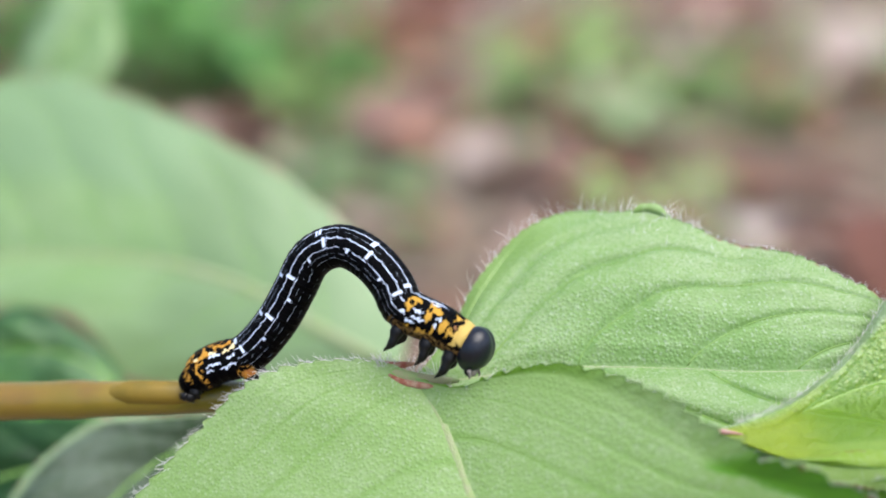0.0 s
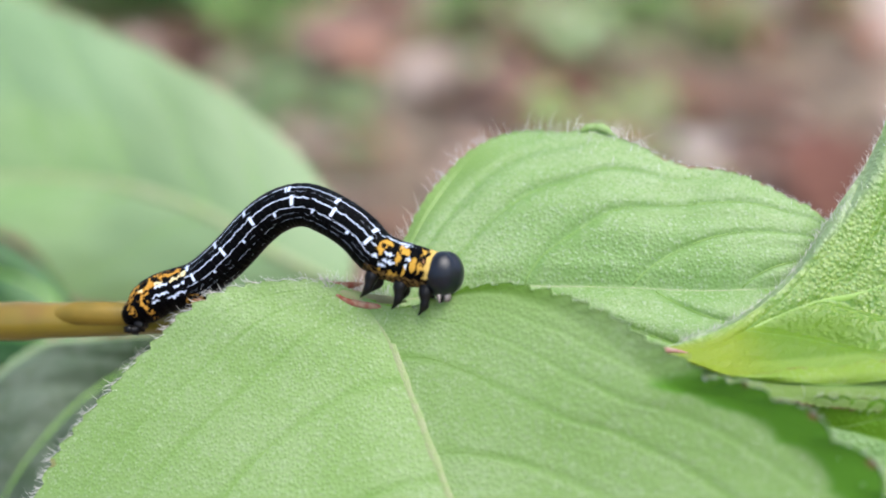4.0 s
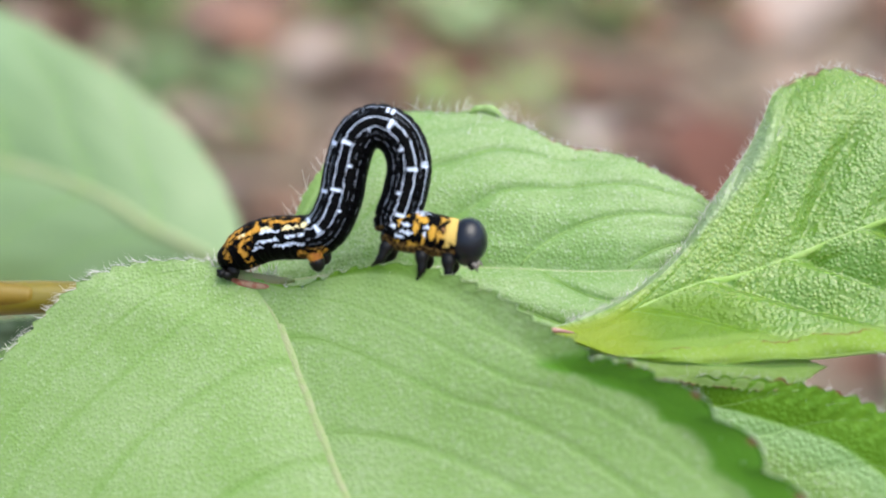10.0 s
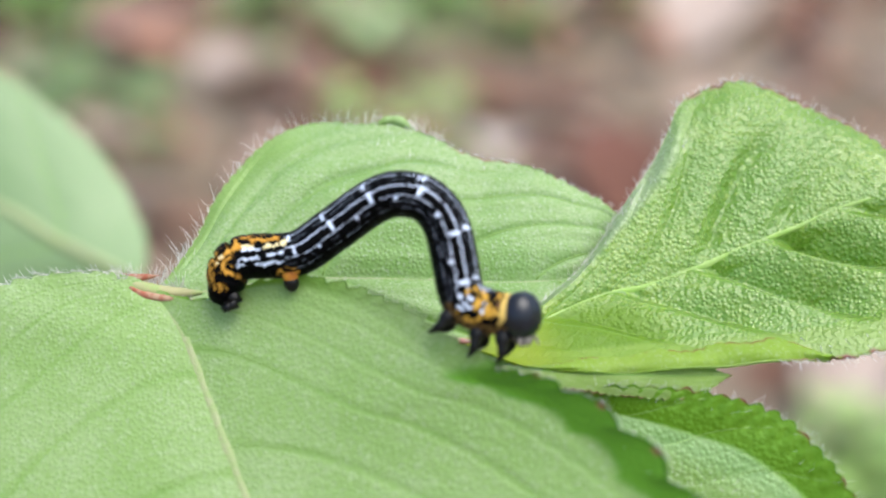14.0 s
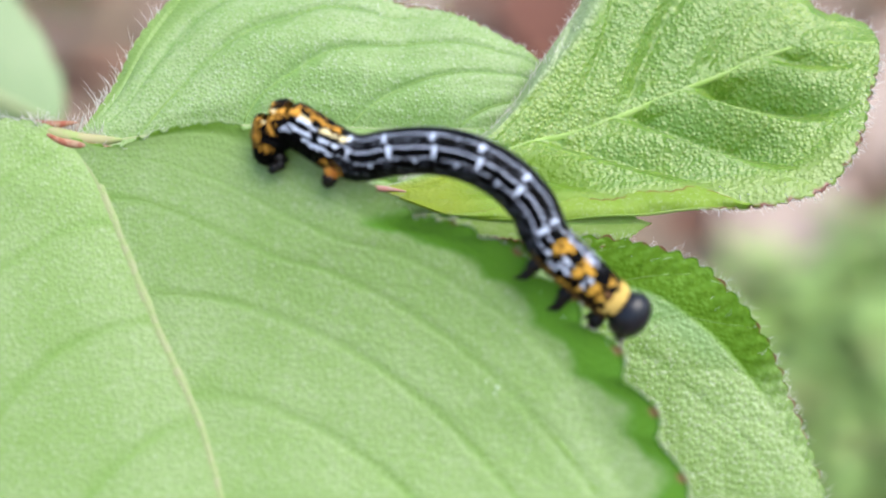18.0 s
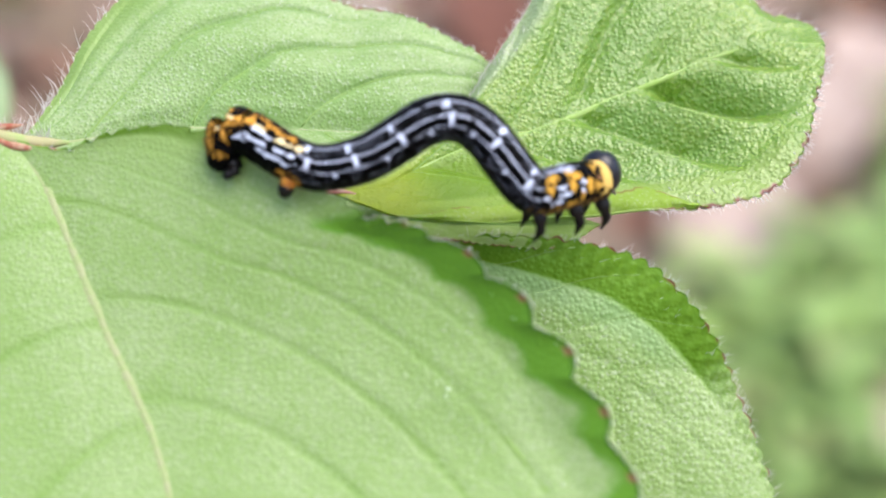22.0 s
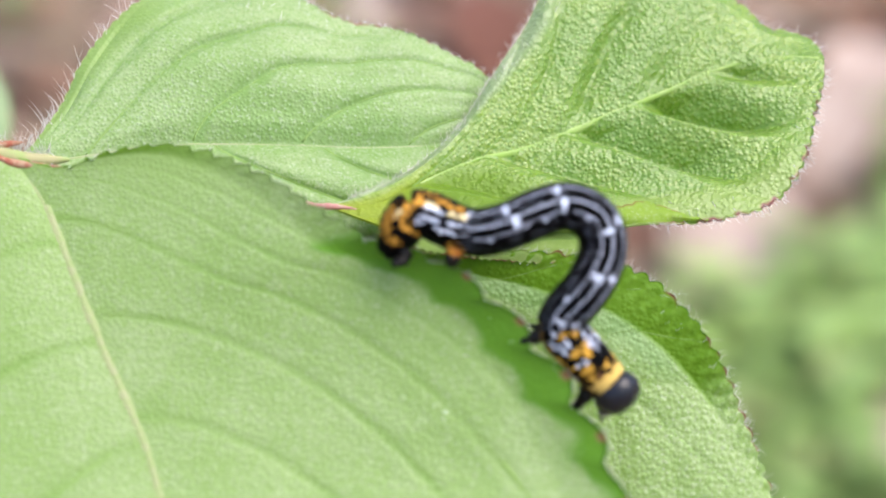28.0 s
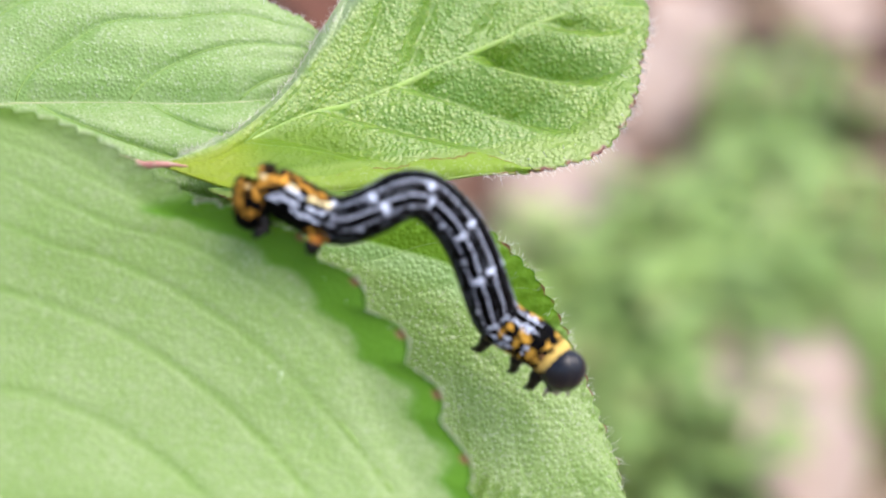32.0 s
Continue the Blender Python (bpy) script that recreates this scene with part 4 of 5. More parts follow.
low = leaf_thing("low_leaf", "bright green leaf with a raised toothed edge, below the glossy leaf")
low_shape = Leaf(
    [(9.6, -4.4, -11.4), (14.9, -6.9, -13.4), (21.4, -9.7, -16.2), (28.7, -13.0, -19.7), (34.2, -16.8, -23.2), (39.0, -20.9, -26.9), (42.8, -25.0, -30.9)],
    [(9.6, -4.3, -11.4), (14.5, -4.8, -11.2), (19.3, -5.2, -10.8), (24.7, -5.4, -11.1), (30.0, -6.2, -12.0), (33.1, -7.3, -13.1), (35.4, -9.0, -15.0), (37.3, -11.0, -17.0), (39.0, -13.7, -19.7), (40.3, -16.3, -22.5), (41.4, -19.3, -25.4), (42.4, -22.1, -28.2), (42.8, -25.0, -30.9)],
    [(9.6, -4.5, -11.5), (9.5, -8.0, -16.7), (13.3, -12.2, -22.5), (19.1, -16.8, -27.2), (26.9, -21.8, -30.7), (35.9, -24.5, -31.8), (42.8, -25.0, -30.9)],
    rows=240, cols=56, veins=7.5, lean=1.4, quilt=0.12, cup=(0.2, 0.2), teeth=33, tooth=(0.4, 0.4), wave=0.2, seed=5, plain=0.10, pleat=0.16, roll=(-1.9, 0.0), strip=0.36, slope=0.40, crease=1.0, start=0.0, stop=0.7, ripples=0.1)
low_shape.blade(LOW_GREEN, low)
low_shape.midrib(VEIN_GREEN, low, 0.6, sink=0.94)
low_shape.laterals(VEIN_DARK, low, 0.16, 0.88)
low_shape.hairs(low, 500, 0.75, 0.022, inner=0.2)

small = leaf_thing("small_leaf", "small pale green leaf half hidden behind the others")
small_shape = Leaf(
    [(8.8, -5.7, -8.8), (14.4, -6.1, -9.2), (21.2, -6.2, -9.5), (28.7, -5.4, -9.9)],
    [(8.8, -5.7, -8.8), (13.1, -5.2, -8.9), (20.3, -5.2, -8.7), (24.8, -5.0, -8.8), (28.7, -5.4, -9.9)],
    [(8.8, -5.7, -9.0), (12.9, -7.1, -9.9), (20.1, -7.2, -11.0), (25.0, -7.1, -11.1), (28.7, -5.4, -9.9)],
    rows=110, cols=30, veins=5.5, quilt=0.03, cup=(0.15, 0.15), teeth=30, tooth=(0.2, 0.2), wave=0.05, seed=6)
small_shape.blade(BRIGHTENED_GREEN, small)
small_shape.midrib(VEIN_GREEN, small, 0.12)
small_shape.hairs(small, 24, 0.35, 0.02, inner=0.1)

left = leaf_thing("broad_leaf", "broad pale green leaf with a light midrib, beside the stem")
left_shape = Leaf(
    [(-35.5, 69.7, -33.1), (-48.1, 75.4, -29.5), (-58.8, 81.3, -25.7), (-73.1, 86.5, -23.4), (-91.3, 90.8, -23.4), (-116.3, 96.4, -25.8), (-140.6, 101.0, -30.2)],
    [(-35.5, 69.7, -33.0), (-35.4, 75.1, -30.3), (-37.9, 81.0, -26.5), (-42.3, 86.3, -21.4), (-50.0, 91.8, -15.8), (-61.3, 97.5, -9.6), (-75.0, 102.8, -4.5), (-88.1, 107.7, -0.3), (-101.6, 111.5, 1.1), (-119.3, 112.0, -3.0), (-131.7, 108.0, -12.9), (-140.6, 101.0, -30.2)],
    [(-35.5, 69.6, -33.3), (-42.2, 70.9, -35.4), (-54.5, 72.1, -37.7), (-67.9, 74.0, -38.5), (-78.3, 76.4, -37.8), (-83.1, 80.1, -34.0), (-89.7, 83.8, -30.2), (-104.0, 87.8, -30.9), (-121.5, 93.1, -33.8), (-140.6, 101.0, -30.2)],
    rows=140, cols=40, veins=8.5, quilt=0.3, cup=(1.0, 1.0), teeth=40, seed=7)
left_shape.blade(FAR_GREEN, left)
left_shape.midrib(VEIN, left, 0.9, "pale midrib")
left_shape.laterals(VEIN_GREEN, left, 0.25, 0.6)

dark = leaf_thing("dark_leaf", "dark green shaded leaf under the broad leaf")
dark_shape = Leaf(
    [(-70.3, 55.9, -35.2), (-75.1, 59.3, -29.5), (-82.9, 61.3, -27.1), (-93.1, 62.2, -27.5), (-105.6, 62.3, -30.0)],
    [(-70.3, 55.9, -35.1), (-72.5, 60.8, -31.0), (-78.5, 64.0, -25.8), (-89.5, 66.3, -22.6), (-105.6, 62.3, -30.0)],
    [(-70.3, 55.8, -35.3), (-74.7, 56.4, -33.8), (-82.1, 56.7, -33.2), (-92.6, 58.5, -34.0), (-105.6, 62.3, -30.0)],
    rows=90, cols=26, veins=5.5, quilt=0.7, cup=(1.2, 1.2), teeth=30, seed=8)
dark_shape.blade(PUCKERED_SHADE, dark)
dark_shape.midrib(VEIN_GREEN, dark, 0.5)

under = leaf_thing("under_leaf", "dark grey-green leaf hanging in the shade below the stem")
under_shape = Leaf(
    [(-45.1, 29.0, -21.7), (-52.6, 27.8, -24.6), (-59.5, 24.6, -28.5), (-64.5, 17.7, -33.6), (-67.4, 11.8, -40.3)],
    [(-45.1, 29.0, -21.6), (-53.9, 29.1, -21.4), (-65.9, 30.3, -23.7), (-73.8, 25.5, -30.4), (-73.8, 18.7, -36.4), (-67.4, 11.8, -40.3)],
    [(-45.1, 28.9, -21.8), (-47.6, 26.4, -28.1), (-51.3, 20.1, -33.0), (-58.4, 13.9, -37.6), (-67.4, 11.8, -40.3)],
    rows=90, cols=26, veins=5.5, quilt=0.7, cup=(1.2, 1.2), teeth=30, seed=9)
under_shape.blade(GREY_SHADE, under)
under_shape.midrib(VEIN_GREEN, under, 0.5)

shade = leaf_thing("shaded_leaf", "dark green leaf hanging in deep shade below the stem")
shade_shape = Leaf(
    [(-59.1, 35.5, -27.0), (-66.9, 34.5, -29.4), (-77.4, 33.5, -31.8), (-87.8, 32.5, -34.2), (-100.9, 31.8, -36.0)],
    [(-59.1, 35.5, -26.8), (-67.7, 38.0, -26.0), (-79.2, 40.0, -26.5), (-89.9, 39.6, -27.5), (-98.1, 36.3, -30.3), (-100.9, 31.8, -36.0)],
    [(-59.1, 35.4, -27.1), (-64.1, 28.1, -34.7), (-73.4, 24.2, -39.0), (-84.8, 23.5, -40.7), (-94.7, 26.1, -39.4), (-100.9, 31.8, -36.0)],
    rows=90, cols=26, veins=6.5, quilt=0.7, cup=(1.2, 1.2), teeth=30, seed=11)
shade_shape.blade(SHADED_GREEN, shade)
shade_shape.midrib(VEIN_GREEN, shade, 0.5)

topleft = leaf_thing("upright_leaf", "bright green leaf standing behind the broad leaf")
topleft_shape = Leaf(
    [(-125.1, 149.3, -17.6), (-115.7, 153.2, -8.0), (-109.5, 156.7, 0.7), (-105.3, 161.7, 13.2)],
    [(-125.1, 149.3, -17.6), (-123.9, 155.9, -6.5), (-117.6, 160.6, 5.2), (-105.3, 161.7, 13.2)],
    [(-125.1, 149.3, -17.6), (-110.8, 148.5, -14.3), (-101.5, 152.7, -3.7), (-105.3, 161.7, 13.2)],
    rows=60, cols=20, veins=5.5, quilt=0.7, cup=(1.2, 1.2), teeth=30, seed=10)
topleft_shape.blade(FAR_GREEN, topleft)
topleft_shape.midrib(VEIN_GREEN, topleft, 0.6)

stem = new("plant_stem")
tagged(stem, "smooth olive-brown stem carrying the leaves", "stem")
v, f = tube(spline([(-104.9, 5.9, -12.0), (-83.2, 5.6, -10.1), (-60.7, 5.0, -8.9), (-48.3, 4.2, -8.2), (-41.6, 4.3, -8.0), (-34.9, 4.3, -8.0), (-29.1, 4.0, -7.5), (-25.0, 4.3, -6.8), (-22.3, 4.0, -6.2)], 90) * MM, (2.0 - 1.0 * np.linspace(0, 1, 90) ** 3 + 0.14 * np.exp(-((np.linspace(0, 1, 90) - 0.60) / 0.02) ** 2)) * MM, 20)
mesh_object("stalk", v, f, STEM, stem)
v, f = tube(spline([(-52.5, 3.9, -7.9), (-49.7, 3.7, -7.45), (-47.8, 3.5, -7.3), (-45.3, 3.5, -7.35), (-42.0, 3.7, -7.6)], 20) * MM, np.interp(np.linspace(0, 1, 20), (0, 0.3, 0.7, 1), (0.5, 1.22, 1.2, 0.9)) * MM, 16)
mesh_object("leaf_scar", v, f, SCAR, stem, "amber-brown scar of a fallen leaf stalk")
v, f = tube(spline([(-26.5, 2.2, -3.9), (-25.2, 1.2, -3.6), (-23.2, 0.5, -4.0), (-21.6, 0.4, -4.4), (-19.7, 0.6, -4.7), (-17.5, 1.2, -4.9)], 26) * MM, np.interp(np.linspace(0, 1, 26), (0, 0.25, 0.5, 0.8, 1), (0.3, 0.55, 0.7, 0.55, 0.15)) * MM, 14)
mesh_object("node", v, f, NODE_SKIN, stem, "pale hairy node where the leaf stalks join")
for line in ([(-24.8, 1.3, -3.2), (-23.6, 0.9, -3.3), (-22.5, 1.0, -3.3), (-21.2, 1.5, -3.35)], [(-23.6, -0.1, -3.8), (-22.4, -0.4, -4.35), (-20.9, -0.55, -4.6), (-19.4, -0.75, -4.65), (-17.8, -1.2, -4.5)]):
    v, f = tube(spline(line, 24) * MM, np.interp(np.linspace(0, 1, 24), (0, 0.3, 0.7, 1), (0.16, 0.36, 0.28, 0.03)) * MM, 12)
    mesh_object("leaf_stalk", v, f, RED_STALK, stem, "reddish hairy leaf stalk")
v, f = tube(spline([right_shape.at(0.04, 0.3), right_shape.at(0.015, 0.2), right_shape.at(0.0, 0) + np.array([-0.6, 0.0, 0.0]), right_shape.at(0.0, 0) + np.array([-2.2, 1.2, -0.5]), back_shape.at(0.45, 0.4) + np.array([0, 1.5, -1])], 24) * MM, np.interp(np.linspace(0, 1, 24), (0, 0.15, 0.4, 1), (0.06, 0.26, 0.42, 0.4)) * MM, 12)
mesh_object("leaf_stalk", v, f, PINK_STALK, stem, "pinkish leaf stalk")

rng = np.random.default_rng(12)
verts, faces = [], []
for _ in range(100):
    k = rng.random()
    root = (1 - k) * (front_shape.at(0.0, 0) + np.array([-2.5, 0.3, 0.6])) + k * (back_shape.at(0.07, 0) + np.array([0, -0.5, 0.3])) + (rng.random(3) - 0.5) * np.array([0.8, 0.8, 0.7])
    d = unit(np.array([-0.5 + 0.9 * rng.random(), -0.6 * rng.random(), 0.35 + rng.random()]))
    ln, a = 0.9 + 1.6 * rng.random(), unit(np.cross(d, [0.2, 1.0, 0.1]))
    b, bend, base = np.cross(d, a), a * (rng.random() - 0.5), len(verts)
    for q, r in ((0.0, 0.03), (0.55, 0.022)):
        for n in range(3):
            verts.append((root + d * ln * q + bend * q * q + r * (math.cos(2.09 * n) * a + math.sin(2.09 * n) * b)) * MM)
    verts.append((root + d * ln + bend) * MM)
    for n in range(3):
        m = (n + 1) % 3
        faces += [(base + n, base + m, base + 3 + m, base + 3 + n), (base + 3 + n, base + 3 + m, base + 6)]
tagged(mesh_object("stalk_hairs", verts, faces, HAIR, stem, "long white hairs where the leaf stalks meet"), kind="stuff")

# ---- the caterpillar ----
PRO, THORAX, NECK = 0.21, 0.78, 0.962
STANCES = []


def stance(t, roll_mid, roll_front, turn, rear, middle, fore):
    """The line of the body at a time: from the tail to the forelegs of the rear, along the middle, and from the chest to the head, which turns aside by some degrees."""
    STANCES.append((t, roll_mid, roll_front, turn, rear, middle, fore))


stance(0, 12, 12, 10,
       [(-42.4, 2.6, -5.5), (-40.2, 2.9, -4.1), (-37.2, 3.0, -3.2)],
       [(-34.3, 3.3, -0.2), (-32.3, 3.8, 3.0), (-30.7, 4.2, 5.7), (-27.9, 4.0, 6.9), (-25.1, 2.9, 5.9), (-23.1, 1.5, 4.1)],
       [(-21.9, 0.2, 2.3), (-18.9, -0.3, 1.0), (-15.6, -1.1, -0.9)])
stance(0.5, 12, 12, 12,
       [(-42.2, 2.5, -5.7), (-40.0, 2.9, -4.3), (-36.9, 3.0, -3.4)],
       [(-34.0, 3.3, -0.4), (-32.1, 3.8, 3.0), (-30.5, 4.2, 5.7), (-27.6, 4.0, 6.8), (-24.9, 2.9, 5.8), (-22.9, 1.5, 4.0)],
       [(-21.6, 0.0, 2.0), (-18.6, -0.3, 1.1), (-15.5, -0.7, 0.0)])
stance(1, 12, 12, 22,
       [(-42.7, 2.7, -5.4), (-40.2, 3.0, -4.0), (-36.9, 3.1, -3.1)],
       [(-33.6, 3.3, -0.2), (-31.5, 3.8, 3.4), (-29.7, 4.1, 5.6), (-27.0, 3.8, 6.5), (-24.3, 2.9, 5.8), (-22.4, 1.5, 4.1)],
       [(-21.1, 0.1, 2.1), (-18.1, -0.2, 1.3), (-14.8, -0.3, 1.1)])
stance(2, 12, 12, 20,
       [(-42.7, 2.3, -6.2), (-40.4, 2.8, -4.5), (-36.8, 3.0, -3.3)],
       [(-34.0, 3.2, -0.5), (-31.7, 3.5, 2.4), (-29.5, 3.6, 4.3), (-26.9, 3.3, 5.0), (-24.1, 2.2, 4.2), (-21.9, 1.0, 2.8)],
       [(-20.3, -0.3, 1.1), (-17.6, -0.5, 0.5), (-14.0, -0.6, 0.3)])
stance(2.5, 12, 12, 20,
       [(-42.8, 2.4, -6.2), (-40.4, 2.8, -4.5), (-36.8, 3.0, -3.3)],
       [(-34.0, 3.2, -0.5), (-31.7, 3.5, 2.3), (-29.4, 3.5, 4.1), (-26.9, 3.2, 4.7), (-24.1, 2.2, 4.0), (-21.8, 0.9, 2.6)],
       [(-20.2, -0.4, 1.0), (-17.3, -0.5, 0.7), (-13.9, -0.2, 1.4)])
stance(3, 12, 12, 72,
       [(-42.7, 2.3, -6.2), (-40.3, 2.8, -4.6), (-36.7, 2.9, -3.4)],
       [(-33.5, 3.0, -0.8), (-31.0, 3.2, 1.8), (-28.8, 3.3, 3.5), (-26.3, 2.9, 4.0), (-23.4, 1.8, 3.2), (-21.3, 0.6, 2.0)],
       [(-19.7, -0.5, 0.6), (-17.2, -0.9, -0.3), (-14.1, -1.4, -1.5)])
stance(3.5, 12, 12, 55,
       [(-42.7, 2.2, -6.5), (-40.3, 2.7, -4.9), (-36.7, 2.8, -3.7)],
       [(-33.5, 2.9, -1.1), (-31.0, 3.1, 1.5), (-28.8, 3.1, 3.2), (-26.3, 2.8, 3.8), (-23.4, 1.7, 2.9), (-21.3, 0.5, 1.7)],
       [(-19.7, -0.6, 0.3), (-17.3, -1.0, -0.6), (-14.2, -1.4, -1.7)])
stance(5.5, 12, 12, 10,
       [(-43.0, 2.3, -6.4), (-40.7, 2.7, -4.7), (-37.5, 2.7, -3.9)],
       [(-34.2, 3.0, -1.7), (-31.2, 3.2, 0.6), (-28.3, 3.3, 2.2), (-25.4, 3.1, 2.9), (-22.5, 2.3, 2.4), (-20.1, 1.5, 1.6)],
       [(-18.3, 0.8, 0.6), (-13.9, -0.4, 0.6), (-9.5, -1.3, 1.1)])
stance(6, 12, 12, 6.66667,
       [(-42.7, 2.2, -6.6), (-40.4, 2.8, -4.5), (-36.7, 2.8, -3.6)],
       [(-33.0, 2.9, -1.4), (-29.5, 2.9, 0.8), (-26.5, 2.9, 2.4), (-23.6, 2.5, 2.9), (-21.0, 1.9, 2.8), (-18.7, 1.2, 2.3)],
       [(-16.6, 0.4, 1.5), (-13.1, -0.3, 1.4), (-8.5, -1.1, 1.5)])
stance(7, 12, 12, 0,
       [(-43.1, 2.1, -6.8), (-40.9, 2.9, -4.3), (-35.9, 3.0, -3.2)],
       [(-31.8, 2.7, -1.7), (-28.1, 2.3, -0.3), (-24.4, 1.9, 0.8), (-20.7, 1.3, 1.5), (-17.6, 0.7, 1.7), (-14.6, -0.0, 1.7)],
       [(-12.3, -0.6, 1.6), (-8.6, -1.2, 1.5), (-4.6, -2.1, 0.9)])
stance(7.5, 12, 12, 0,
       [(-43.4, 2.2, -6.5), (-41.1, 3.0, -4.1), (-36.1, 3.0, -3.3)],
       [(-31.9, 2.6, -1.7), (-28.0, 2.2, -0.4), (-24.1, 1.9, 1.0), (-20.7, 1.4, 2.1), (-17.3, 0.8, 2.5), (-14.5, -0.0, 2.1)],
       [(-12.3, -1.0, 1.2), (-8.3, -1.7, 1.0), (-4.0, -2.5, 0.6)])
stance(8, 12, 12, 0,
       [(-35.7, 0.1, -3.1), (-33.9, 0.7, -1.5), (-30.2, 0.9, -1.0)],
       [(-26.5, 0.9, 0.2), (-23.2, 1.0, 1.8), (-20.4, 1.2, 3.3), (-17.9, 1.3, 4.3), (-15.6, 1.0, 4.4), (-13.4, 0.3, 3.4)],
       [(-11.2, -0.9, 1.5), (-7.7, -1.8, 0.9), (-3.2, -3.0, 0.1)])
stance(8.5, 12, 12, 0,
       [(-30.6, 0.4, -2.1), (-27.4, 1.1, -0.5), (-23.2, 1.2, -0.1)],
       [(-19.8, 1.6, 2.4), (-17.0, 2.0, 4.9), (-14.7, 2.3, 6.6), (-12.5, 1.9, 6.7), (-11.0, 0.9, 5.0), (-10.5, -0.4, 2.9)],
       [(-9.7, -1.5, 1.0), (-6.8, -2.3, 0.3), (-3.3, -2.8, 0.3)])
stance(9, 12, 12, 0,
       [(-24.3, 0.7, -1.5), (-21.2, 1.0, 0.8), (-16.9, 0.0, 0.4)],
       [(-15.1, 0.8, 3.1), (-14.3, 1.6, 5.7), (-13.5, 2.3, 7.8), (-11.6, 2.4, 8.5), (-9.6, 1.9, 7.8), (-8.6, 0.8, 5.7), (-8.7, -0.3, 3.4)],
       [(-9.1, -1.4, 1.2), (-6.5, -2.1, 0.6), (-2.5, -2.5, 0.8)])
stance(10, 12, 12, 0,
       [(-22.7, 0.2, -2.2), (-19.4, -0.2, -0.4), (-14.8, -1.2, 0.4)],
       [(-13.0, -0.2, 3.0), (-12.4, 0.8, 5.8), (-11.5, 1.8, 8.3), (-9.8, 2.1, 9.2), (-8.0, 1.7, 8.4), (-7.1, 0.8, 6.3), (-7.5, -0.3, 3.8)],
       [(-8.2, -1.4, 1.4), (-5.5, -2.1, 0.9), (-1.9, -2.8, 0.5)])
stance(11, 12, 12, 0,
       [(-17.4, -2.7, -3.3), (-16.3, -1.6, -0.5), (-12.6, -1.3, 0.6)],
       [(-11.4, -0.2, 3.6), (-11.5, 0.9, 6.3), (-10.7, 1.8, 8.7), (-8.4, 2.1, 9.6), (-6.0, 1.6, 8.6), (-5.2, 0.7, 6.4), (-6.2, -0.4, 3.9)],
       [(-7.6, -1.5, 1.4), (-4.7, -2.3, 0.8), (-1.3, -3.2, 0.2)])
stance(11.5, 12, 12, 12.5,
       [(-17.5, -2.6, -3.3), (-16.4, -1.6, -0.5), (-12.6, -1.3, 0.6)],
       [(-11.4, -0.2, 3.5), (-11.5, 0.9, 6.3), (-10.7, 1.8, 8.7), (-8.5, 2.1, 9.6), (-6.1, 1.6, 8.6), (-5.3, 0.7, 6.4), (-6.3, -0.4, 3.9)],
       [(-7.5, -1.5, 1.4), (-4.6, -2.3, 0.8), (-1.3, -3.2, 0.2)])
stance(12, 12, 12, 25,
       [(-17.3, -2.7, -3.3), (-16.2, -1.6, -0.3), (-12.0, -1.2, 0.7)],
       [(-9.8, -0.4, 3.3), (-9.1, 0.5, 6.0), (-8.0, 1.3, 8.6), (-5.9, 1.3, 9.3), (-4.0, 0.6, 8.6), (-3.1, -0.6, 6.4), (-3.6, -1.6, 4.1)],
       [(-4.3, -2.5, 1.8), (-1.5, -4.2, 1.0), (1.3, -6.0, -0.1)])
stance(13, 12, 12, 30,
       [(-17.2, -2.4, -2.9), (-16.0, -1.6, -0.4), (-11.1, -1.6, 0.4)],
       [(-7.9, -1.7, 2.2), (-5.2, -1.8, 4.3), (-2.3, -2.5, 5.4), (0.3, -3.7, 4.9), (2.1, -5.3, 3.2), (3.0, -6.9, 0.8)],
       [(4.2, -8.5, -1.3), (7.1, -10.2, -2.1), (10.3, -12.0, -3.3)])
stance(13.5, 12, 12, 20,
       [(-17.1, -2.4, -2.9), (-15.9, -1.6, -0.4), (-11.0, -1.6, 0.5)],
       [(-8.1, -1.6, 2.5), (-5.2, -1.7, 4.5), (-2.3, -2.4, 5.7), (0.3, -3.6, 5.2), (2.2, -5.2, 3.4), (3.1, -7.0, 0.9)],
       [(4.2, -8.8, -1.5), (6.7, -10.0, -2.2), (9.4, -11.0, -2.3)])
stance(14.5, 12, 12, 25,
       [(-10.8, -4.3, -2.6), (-9.3, -3.5, -0.3), (-4.6, -4.3, -0.6)],
       [(-1.7, -4.4, 1.3), (0.5, -4.3, 3.6), (2.6, -4.3, 5.6), (4.9, -4.9, 6.1), (6.5, -5.9, 5.0), (6.9, -7.4, 2.4)],
       [(6.9, -9.2, -0.9), (9.2, -10.5, -1.9), (11.7, -11.5, -2.2)])
stance(15.5, 12, 12, 30,
       [(-3.7, -6.6, -2.9), (-2.9, -6.0, -0.4), (1.8, -7.7, -1.6)],
       [(4.4, -7.8, 0.1), (5.9, -7.2, 2.9), (6.9, -6.7, 5.2), (8.4, -6.8, 5.9), (9.9, -7.7, 4.6), (10.3, -8.9, 2.4), (9.7, -9.9, 0.1)],
       [(9.0, -10.9, -2.2), (10.6, -11.8, -2.8), (12.8, -12.6, -3.2)])
